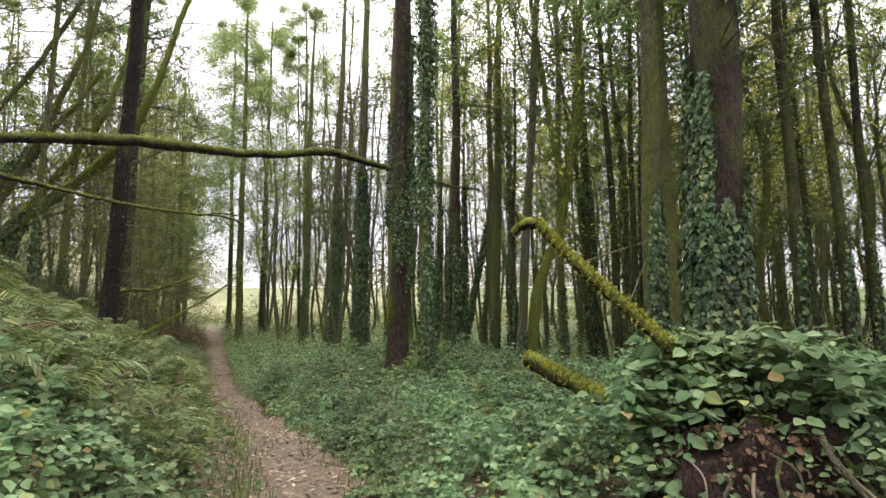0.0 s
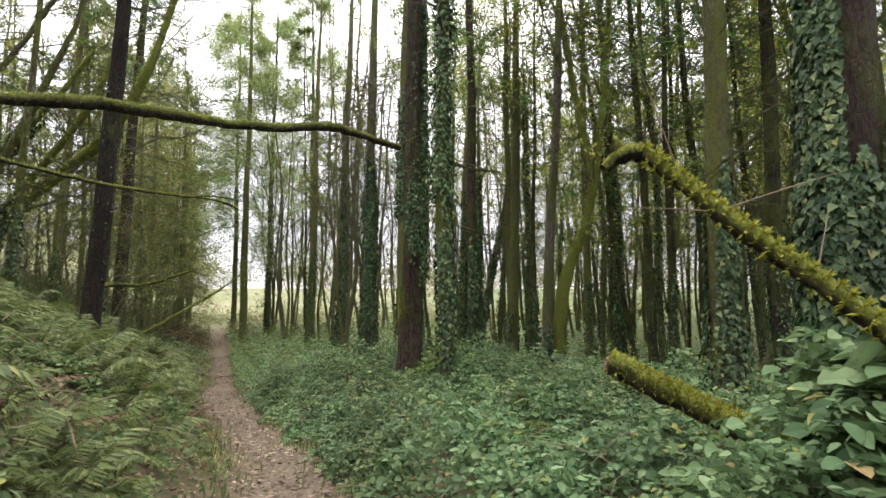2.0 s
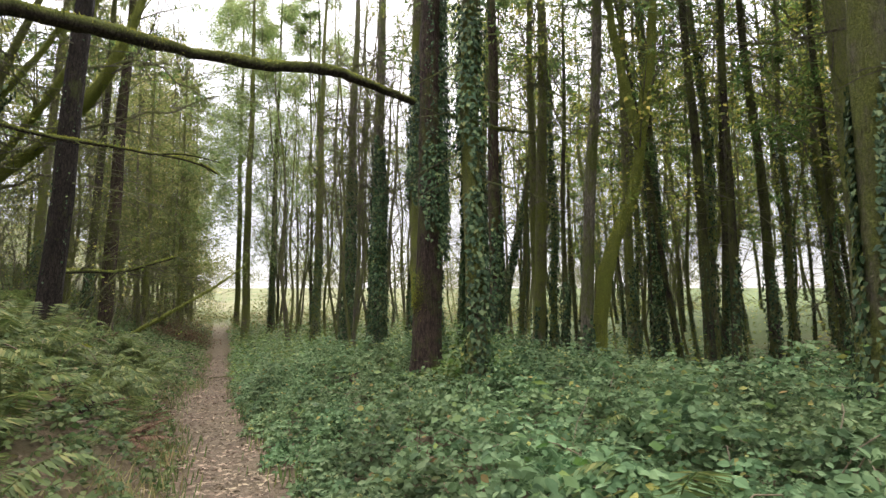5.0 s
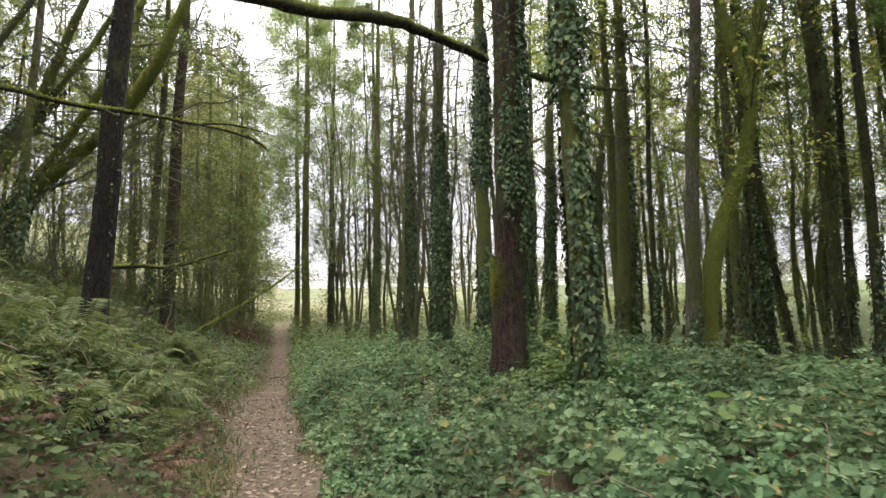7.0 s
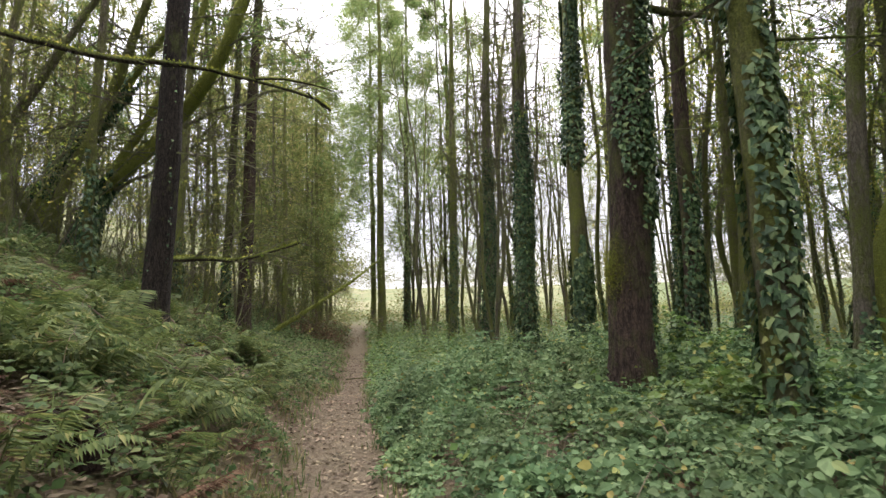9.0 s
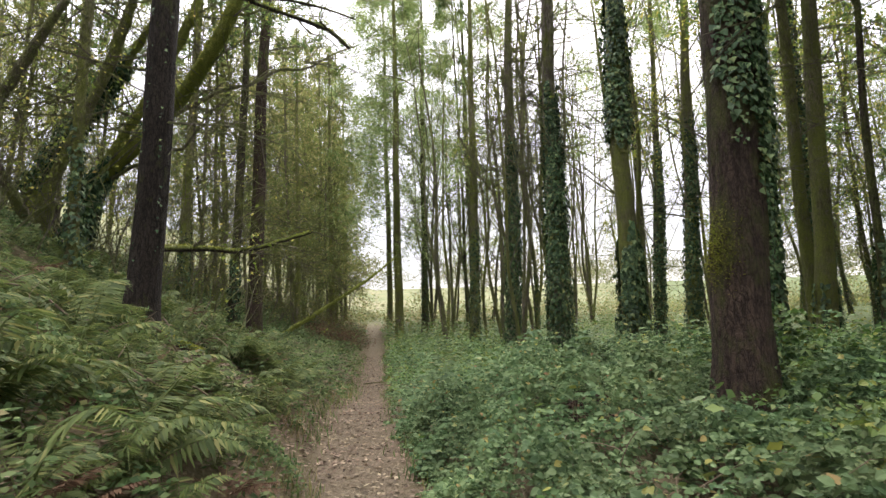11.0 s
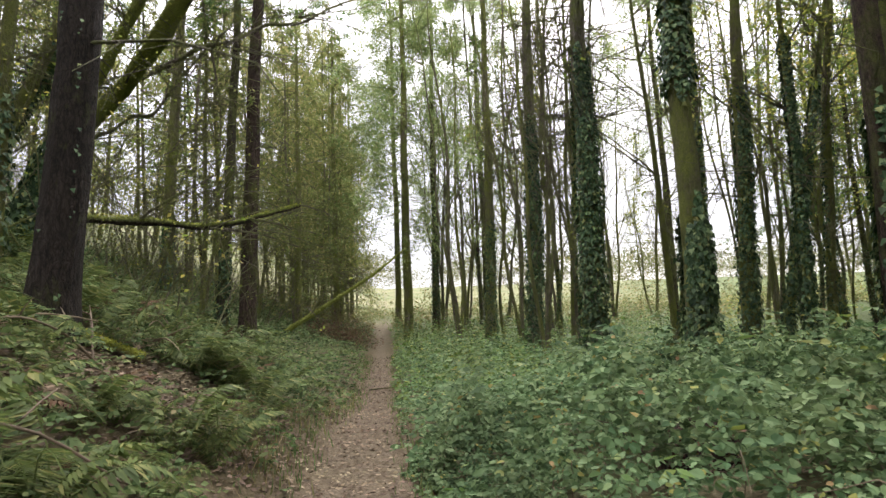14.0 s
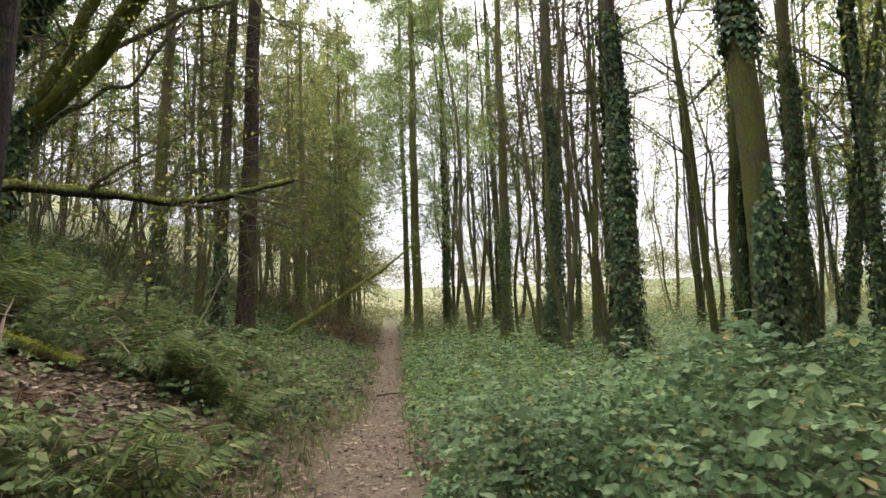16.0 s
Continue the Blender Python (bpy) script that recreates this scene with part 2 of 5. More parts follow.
def tube(points, radii, sides=8, knobs=0.0, seed=0, cap=True):
    """Arrays of a tapered round limb along points, its skin uneven by knobs."""
    p, r = np.asarray(points, float), np.asarray(radii, float)
    n = len(p)
    d = np.gradient(p, axis=0)
    d /= np.linalg.norm(d, axis=1)[:, None] + 1e-9
    ref = np.array([0.0, 1.0, 0.0]) if abs(d[:, 1]).mean() < 0.8 else np.array([1.0, 0.0, 0.0])
    u = np.cross(d, ref)
    u /= np.linalg.norm(u, axis=1)[:, None] + 1e-9
    w = np.cross(d, u)
    a = np.linspace(0, 2 * np.pi, sides, endpoint=False)
    q = np.random.default_rng(seed)
    rr = r[:, None] * (1 + knobs * q.normal(size=(n, sides)))
    v = p[:, None] + rr[..., None] * (np.cos(a)[None, :, None] * u[:, None] + np.sin(a)[None, :, None] * w[:, None])
    i, j = np.meshgrid(np.arange(n - 1), np.arange(sides), indexing="ij")
    f = np.stack([i * sides + j, i * sides + (j + 1) % sides, (i + 1) * sides + (j + 1) % sides, (i + 1) * sides + j], -1).reshape(-1, 4)
    v = v.reshape(-1, 3)
    if cap:
        v = np.vstack([v, p[:1], p[-1:]])
        j = np.arange(sides)
        lo = np.stack([np.full(sides, n * sides), (j + 1) % sides, j, j], -1)
        hi = np.stack([np.full(sides, n * sides + 1), (n - 1) * sides + j, (n - 1) * sides + (j + 1) % sides, (n - 1) * sides + (j + 1) % sides], -1)
        tri = np.vstack([lo, hi])
        return v, f, tri[:, :3]
    return v, f, np.zeros((0, 3), int)


class Build:
    """Gathers limbs into one mesh."""

    def __init__(self):
        self.v, self.f, self.count = [], [], 0

    def add(self, v, f):
        self.v.append(v)
        self.f.append(np.asarray(f) + self.count)
        self.count += len(v)

    def limb(self, points, radii, sides=6, knobs=0.0, seed=0):
        v, f, _ = tube(points, radii, sides, knobs, seed, cap=False)
        self.add(v, f)

    def mesh(self, name, mat, shade=True):
        return mesh_from(name, np.vstack(self.v), np.vstack(self.f), mat, shade=shade)


def refine(points, step):
    """Points along a smooth line through the given ones."""
    p = np.asarray(points, float)
    s = np.r_[0, np.cumsum(np.linalg.norm(np.diff(p, axis=0), axis=1))]
    t = np.linspace(0, s[-1], max(3, int(s[-1] / step) + 1))
    out = np.stack([np.interp(t, s, p[:, k]) for k in range(3)], -1)
    for _ in range(2):
        out[1:-1] = 0.25 * out[:-2] + 0.5 * out[1:-1] + 0.25 * out[2:]
    return out, t / s[-1]


SHAPES = {  # half outline of a leaf: along, across
    "oval": ((0.0, 0.0), (0.3, 0.33), (0.65, 0.3), (1.0, 0.0)),
    "ivy": ((0.0, 0.05), (0.12, 0.48), (0.5, 0.27), (1.0, 0.0)),
    "blade": ((0.0, 0.03), (0.3, 0.045), (0.7, 0.03), (1.0, 0.0)),
    "needle": ((0.0, 0.03), (0.3, 0.16), (0.7, 0.13), (1.0, 0.0)),
}


def leaves(pos, along, normal, size, shape="oval", fold=0.25, droop=0.15):
    """Arrays of leaves: two halves each, folded along the midrib, hanging a little at the tip."""
    pos, along, normal = (np.asarray(a, float) for a in (pos, along, normal))
    along = along / (np.linalg.norm(along, axis=1)[:, None] + 1e-9)
    side = np.cross(along, normal)
    side /= np.linalg.norm(side, axis=1)[:, None] + 1e-9
    up = np.cross(side, along)
    size = np.broadcast_to(size, len(pos))[:, None]
    out = []
    for s in (1, -1):
        for a, w in SHAPES[shape]:
            lift = fold * w - droop * a * a
            out.append(pos + size * (a * along + s * w * side + lift * up))
    n, k = len(pos), len(SHAPES[shape])
    v = np.stack(out, 1)
    # the midrib's ends are shared: the base and the tip of both halves
    mid_a = pos + size * 0.0
    v[:, 0], v[:, k] = mid_a, mid_a
    v[:, 2 * k - 1] = v[:, k - 1]
    keep = [0, 1, 2, 3, 5, 6]
    v = v[:, keep]
    base = np.arange(n)[:, None] * 6
    f = np.concatenate([base + np.array([0, 1, 2, 3]), base + np.array([0, 3, 5, 4])], 1).reshape(-1, 4)
    return v.reshape(-1, 3), f


def broad_leaves(pos, along, normal, size, fold=0.2, droop=0.2):
    """Arrays of broad pointed leaves: four faces each, folded along the midrib."""
    pos, along, normal = (np.asarray(a, float) for a in (pos, along, normal))
    along = along / (np.linalg.norm(along, axis=1)[:, None] + 1e-9)
    side = np.cross(along, normal)
    side /= np.linalg.norm(side, axis=1)[:, None] + 1e-9
    up = np.cross(side, along)
    size = np.broadcast_to(size, len(pos))[:, None]
    outline = ((0.0, 0.0), (0.45, 0.0), (1.0, 0.0), (0.14, 0.24), (0.46, 0.37), (0.8, 0.2), (0.14, -0.24), (0.46, -0.37), (0.8, -0.2))
    v = np.stack([pos + size * (a * along + w * side + (fold * abs(w) - droop * a * a) * up) for a, w in outline], 1)
    f = np.arange(len(pos))[:, None, None] * 9 + np.array([(0, 3, 4, 1), (1, 4, 5, 2), (0, 1, 7, 6), (1, 2, 8, 7)])
    return v.reshape(-1, 3), f.reshape(-1, 4)


def slips(pos, along, normal, size, wide=0.28, at=0.4):
    """Arrays of small pointed leaves, one four-cornered face each."""
    pos, along, normal = (np.asarray(a, float) for a in (pos, along, normal))
    along = along / (np.linalg.norm(along, axis=1)[:, None] + 1e-9)
    side = np.cross(along, normal)
    side /= np.linalg.norm(side, axis=1)[:, None] + 1e-9
    up = np.cross(side, along)
    size = np.broadcast_to(size, len(pos))[:, None]
    v = np.stack([pos, pos + size * (at * along + wide * side - 0.03 * up), pos + size * (along - 0.12 * up), pos + size * (at * along - wide * side - 0.03 * up)], 1)
    f = np.arange(len(pos))[:, None] * 4 + np.arange(4)
    return v.reshape(-1, 3), f


def part(name, me, parent=None, label=""):
    ob = new(name, me)
    if parent is not None:
        ob.parent = parent
    return tagged(ob, label)


def unit(n, up=0.0):
    v = rng.normal(size=(n, 3))
    v[:, 2] += up
    return v / (np.linalg.norm(v, axis=1)[:, None] + 1e-9)


# ---------------------------------------------------------------- ground
def build_ground():
    xs = np.r_[-400, -250, -160, -100, -70, -50, -38, np.arange(-30, -8, 1.0), np.arange(-8, 10, 0.16), np.arange(10, 32, 0.8), 40, 55, 80, 120, 180, 260, 400]
    ys = np.r_[-60, -35, -20, np.arange(-12, -1, 0.8), np.arange(-1, 30, 0.16), np.arange(30, 72, 0.5), np.arange(72, 120, 4), 140, 170, 210, 260, 330, 420, 520, 650]
    gx, gy = np.meshgrid(xs, ys)
    gz = ground_height(gx, gy)
    near = (np.abs(gx) < 12) & (gy < 32)
    gz = gz + near * (0.012 * wave(gx, gy, 11, 0.4) + 0.006 * rng.normal(size=gx.shape))
    v = np.stack([gx, gy, gz], -1).reshape(-1, 3)
    w = len(xs)
    i, j = np.meshgrid(np.arange(len(ys) - 1), np.arange(w - 1), indexing="ij")
    f = np.stack([i * w + j, i * w + j + 1, (i + 1) * w + j + 1, (i + 1) * w + j], -1).reshape(-1, 4)
    m, n, l, b = material("woodland_soil")
    fine = noise_fac(n, l, 24, 6, 0.7, 0.3, 0.7)
    mid = noise_fac(n, l, 3.5, 5, 0.65, 0.38, 0.62)
    soil = mixed(n, l, fine, (0.05, 0.038, 0.022), (0.2, 0.15, 0.09))
    soil = mixed(n, l, mid, soil, (0.1, 0.085, 0.045))
    # trodden earth along the walked line, paler than the soil of the wood
    at = n.new("ShaderNodeAttribute")
    at.attribute_name = "trodden"
    trod = mixed(n, l, fine, (0.075, 0.058, 0.036), (0.225, 0.178, 0.12))
    trod = mixed(n, l, mid, trod, (0.135, 0.106, 0.07))
    c = soil
    # moss and seedlings between the plants
    at3 = n.new("ShaderNodeAttribute")
    at3.attribute_name = "planted"
    low = mixed(n, l, noise_fac(n, l, 9, 6, 0.75, 0.35, 0.65), (0.05, 0.085, 0.03), (0.12, 0.17, 0.06))
    c = mixed(n, l, at3.outputs["Fac"], c, low)
    # rough pasture past the edge of the wood
    at2 = n.new("ShaderNodeAttribute")
    at2.attribute_name = "pasture"
    field = mixed(n, l, noise_fac(n, l, 0.12, 5, 0.6, 0.35, 0.65), (0.11, 0.135, 0.055), (0.19, 0.18, 0.095))
    c = mixed(n, l, at2.outputs["Fac"], c, field)
    c = mixed(n, l, at.outputs["Fac"], c, trod)
    l.new(c, b.inputs["Base Color"])
    b.inputs["Roughness"].default_value = 0.95
    b.inputs["Specular IOR Level"].default_value = 0.15
    bumped(n, l, b, fine, 0.7, 0.03)
    me = mesh_from("ground", v, f, m, shade=True)
    away = np.abs(v[:, 0] - path_centre(v[:, 1]) - 0.08 * wave(v[:, 0], v[:, 1], 21, 1.5))
    left = v[:, 0] - path_centre(v[:, 1]) < 0
    away = away - left * 0.3 * smooth(12.5, 14.5, v[:, 1]) * (1 - smooth(20, 24, v[:, 1]))
    a1 = me.attributes.new("trodden", "FLOAT", "POINT")
    a1.data.foreach_set("value", ((1 - smooth(0.22, 0.5, away / (1 - 0.3 * smooth(24, 38, v[:, 1])))) * (1 - 0.7 * smooth(30, 46, v[:, 1]))).astype(np.float32))
    a3 = me.attributes.new("planted", "FLOAT", "POINT")
    side = v[:, 0] - path_centre(v[:, 1])
    a3.data.foreach_set("value", (0.75 * smooth(0.6, 1.3, side) * np.maximum(smooth(12, 18, v[:, 1]), smooth(5, 8, side)) * (1 - 0.75 * smooth(8, 12, side) * (1 - smooth(20, 27, v[:, 1]))) + 0.5 * smooth(0.7, 1.6, -side) * smooth(17, 22, v[:, 1])).astype(np.float32))
    a2 = me.attributes.new("pasture", "FLOAT", "POINT")
    a2.data.foreach_set("value", (smooth(48, 58, v[:, 1]) * (1 - smooth(0.3, 0.5, v[:, 0] / np.maximum(v[:, 1], 1)))).astype(np.float32))
    tagged(new("ground", me), "brown woodland soil with a trodden earth footpath", "ground", kind="structure")


build_ground()


# ---------------------------------------------------------------- trees
def trunk_line(x, y, lean, height, bend=0.0, seed=0, sink=0.15):
    z0 = ground_at(x, y) - sink
    q = np.random.default_rng(seed)
    z = np.arange(0, height + 0.01, 0.4)
    ph = q.uniform(0, 6.28, 4)
    wob = bend * (np.sin(z * 0.45 + ph[0]) + 0.5 * np.sin(z * 1.1 + ph[1]) - np.sin(ph[0]) - 0.5 * np.sin(ph[1]))
    wob2 = bend * (np.sin(z * 0.4 + ph[2]) + 0.5 * np.sin(z * 1.2 + ph[3]) - np.sin(ph[2]) - 0.5 * np.sin(ph[3]))
    return np.stack([x + lean[0] * z + wob, y + lean[1] * z + wob2, z0 + z], -1)


def trunk_radii(n, r, height, flare=0.55):
    z = np.linspace(0, height, n)
    return r * ((1 - 0.78 * (z / height) ** 1.25) + flare * np.exp(-z / 0.35))


def on_trunk(line, radii, z_abs):
    c = np.stack([np.interp(z_abs, line[:, 2], line[:, k]) for k in (0, 1)], -1)
    return c, np.interp(z_abs, line[:, 2], radii)


def ivy_mesh(line, radii, z0, z1, count, size=0.07, spread=6.283, facing=0.0, q=None, thick=1.0):
    """Ivy leaves in a coat round the trunk from z0 to z1 metres above its foot; thinner at both ends."""
    q = q or rng
    base = line[0, 2]
    t = q.random(count)
    z = base + z0 + (z1 - z0) * t
    lump = 0.5 + 0.5 * np.sin(z * 2.1 + q.uniform(0, 6)) * np.sin(z * 0.9 + 1.0)
    a = facing + (q.random(count) - 0.5) * spread * (1 - 0.25 * t)
    if thick < 0.65:  # single strands climbing the bark
        strand = facing + (q.random(9) - 0.5) * spread
        k = q.integers(0, 9, count)
        a = strand[k] + 0.12 * np.sin(z * 1.7 + k) + q.normal(0, 0.06, count)
    else:  # a ragged upper edge, and a ragged lower one where the coat hangs free
        rag = 0.5 + 0.5 * np.sin(2 * a + q.uniform(0, 6.28)) * np.sin(5 * a + q.uniform(0, 6.28))
        z = z - 0.8 * t ** 3 * rag + (0.7 if z0 > 1 else 0.0) * (1 - t) ** 3 * rag
    c, r = on_trunk(line, radii, z)
    out = np.stack([np.cos(a), np.sin(a), np.zeros(count)], -1)
    rad = r + 0.015 + q.random(count) ** 1.6 * (0.05 + 0.09 * lump) * thick * (1 - 0.6 * t)
    pos = np.concatenate([c, z[:, None]], 1) + out * rad[:, None]
    tang = np.stack([-np.sin(a), np.cos(a), np.zeros(count)], -1)
    along = np.stack([np.zeros(count), np.zeros(count), -np.ones(count)], -1) + tang * q.normal(0, 0.55, count)[:, None] + out * (0.35 + 0.3 * q.random(count))[:, None]
    nrm = out + 0.35 * q.normal(size=(count, 3)) + np.array([0, 0, 0.35])
    return leaves(pos, along, nrm, size * (0.6 + 0.8 * q.random(count)), "ivy", 0.1, 0.12)


def twig_set(build, tips, start, direction, length, radius, depth, q, droop=0.0, spread=0.7, sides=3, kids=(2, 5)):
    """A branch that divides into finer ones; the ends of the finest go to tips."""
    n = max(2, int(length / 0.6))
    p = [np.array(start, float)]
    d = np.array(direction, float)
    d /= np.linalg.norm(d)
    for k in range(n):
        d = d + q.normal(0, 0.13, 3) + np.array([0, 0, -droop * 0.1])
        d /= np.linalg.norm(d)
        p.append(p[-1] + d * length / n)
    p = np.array(p)
    build.limb(p, np.linspace(radius, radius * 0.35, len(p)), sides)
    tips.append(p[len(p) // 3:])
    if depth == 0:
        return
    for k in range(q.integers(*kids)):
        i = q.integers(max(1, len(p) // 4), len(p))
        nd = d + q.normal(0, spread, 3)
        twig_set(build, tips, p[i], nd, length * q.uniform(0.35, 0.6), radius * 0.5, depth - 1, q, droop, spread, 3, kids)


def spray(tips, per, size, wide, q, hang=0.3, scatter=0.12, flat=0.5):
    """Foliage along the twigs."""
    p = []
    for t in tips:
        i = q.integers(0, len(t) - 1, per)
        u = q.random(per)[:, None]
        p.append(t[i] * (1 - u) + t[i + 1] * u)
    p = np.vstack(p)
    n = len(p)
    pos = p + q.normal(0, scatter, (n, 3))
    along = q.normal(size=(n, 3)) * np.array([1, 1, flat]) + np.array([0, 0, -hang])
    return slips(pos, along, q.normal(size=(n, 3)) * 0.6 + np.array([0, 0, 1.0]), size * (0.6 + 0.8 * q.random(n)), wide)


def make_tree(name, label, x, y, lean, r, height, mat, kind, seed, ivy=None, bend=0.03, crown_from=8.0, crown_len=2.6, dead_from=3.0, dead=10, line=None, group="", crown_scale=1.0, dead_len=1.3):
    """kind: fir (whorled limbs with needles), broad (rising limbs with small leaves), bare (rising limbs), none."""
    q = np.random.default_rng(seed)
    root = tagged(new(name), label, "tree", group)
    foot = np.array([x, y, ground_at(x, y)])
    root.location = foot
    ln = trunk_line(x, y, lean, height, bend, seed) if line is None else line
    rad = trunk_radii(len(ln), r, height)
    base = ln[0, 2]
    sides = 14 if r > 0.15 else 9
    v, f, _ = tube(ln - foot, rad, sides, 0.035, seed, cap=False)
    part("trunk", mesh_from("trunk", v, f, mat, shade=True), root)
    # snapped and dead side branches on the lower stem
    if dead:
        bd = Build()
        for _ in range(dead):
            z = base + q.uniform(dead_from, crown_from + 1.5)
            c, rr = on_trunk(ln, rad, np.array([z]))
            a = q.uniform(0, 6.283)
            d = np.array([np.cos(a), np.sin(a), q.uniform(-0.35, 0.3)])
            tips = []
            twig_set(bd, tips, np.r_[c[0], z] - foot, d, q.uniform(0.5, 1.3) * dead_len, 0.012 * dead_len, 1, q, 0.25, 0.6)
        tagged(part("dead_twig_mass", bd.mesh("dead_twig_mass", BARK_TWIG), root), kind="stuff")
    if kind != "none":
        bd, tips = Build(), []
        z = base + crown_from
        fir = kind in ("fir", "larch", "dense")
        while z < base + height - 0.3:
            up = (z - base - crown_from) / max(height - crown_from, 0.1)
            c, rr = on_trunk(ln, rad, np.array([z]))
            for _ in range(q.integers(2, 4) if fir else 2):
                a = q.uniform(0, 6.283)
                rise = q.uniform(-0.3, 0.15) if fir else q.uniform(0.6, 1.7)
                d = np.array([np.cos(a), np.sin(a), rise])
                if fir:
                    twig_set(bd, tips, np.r_[c[0], z] - foot, d, crown_len * (1.05 - 0.8 * up) * q.uniform(0.6, 1.25), 0.022, 1, q, 0.35, 0.5, 3, (4, 7))
                else:
                    twig_set(bd, tips, np.r_[c[0], z] - foot, d, crown_len * (1.05 - 0.6 * up) * q.uniform(0.7, 1.3), 0.03, 2, q, -0.1, 0.42, 3)
            z += q.uniform(0.7, 1.1) if fir else q.uniform(0.9, 1.6)
        tagged(part("twig_mass", bd.mesh("twig_mass", BARK_TWIG), root), kind="stuff")
        if kind == "fir":
            lv, lf = spray(tips, 20 if 0.5 < y < 14 else 24, 0.19 * crown_scale, 0.11, q, 0.25, 0.07)
            tagged(part("crown", mesh_from("crown", lv, lf, NEEDLE), root, "dark green needles"), kind="stuff")
        elif kind == "larch":
            lv, lf = spray(tips, 19, 0.165 * crown_scale, 0.14, q, 0.3, 0.13)
            tagged(part("crown", mesh_from("crown", lv, lf, LARCH), root, "olive green fine needles"), kind="stuff")
        elif kind == "dense":
            lv, lf = spray(tips, 125, 0.2, 0.11, q, 0.4, 0.22)
            tagged(part("crown", mesh_from("crown", lv, lf, HAZED_FIR), root, "drooping needles, haze and backlight painted into their light green"), kind="stuff")
        elif kind == "broad":
            lv, lf = spray(tips, 13, 0.09 * crown_scale, 0.3, q, 0.3, 0.16)
            tagged(part("crown", mesh_from("crown", lv, lf, AUTUMN), root, "thin yellowing leaves"), kind="stuff")
    for z0, z1, count, spread, facing, thick in ivy or ():
        v, f = ivy_mesh(ln - foot, rad, z0, z1, int(count * (1.0 if thick < 0.65 and y < 17 else 1.7)), (0.04 if thick < 0.65 else 0.06) if y < 17 else 0.085, spread, facing, q, thick)
        tagged(part("ivy", mesh_from("ivy", v, f, IVY), root, "dark green ivy leaves"), kind="stuff")
    return root, ln, rad


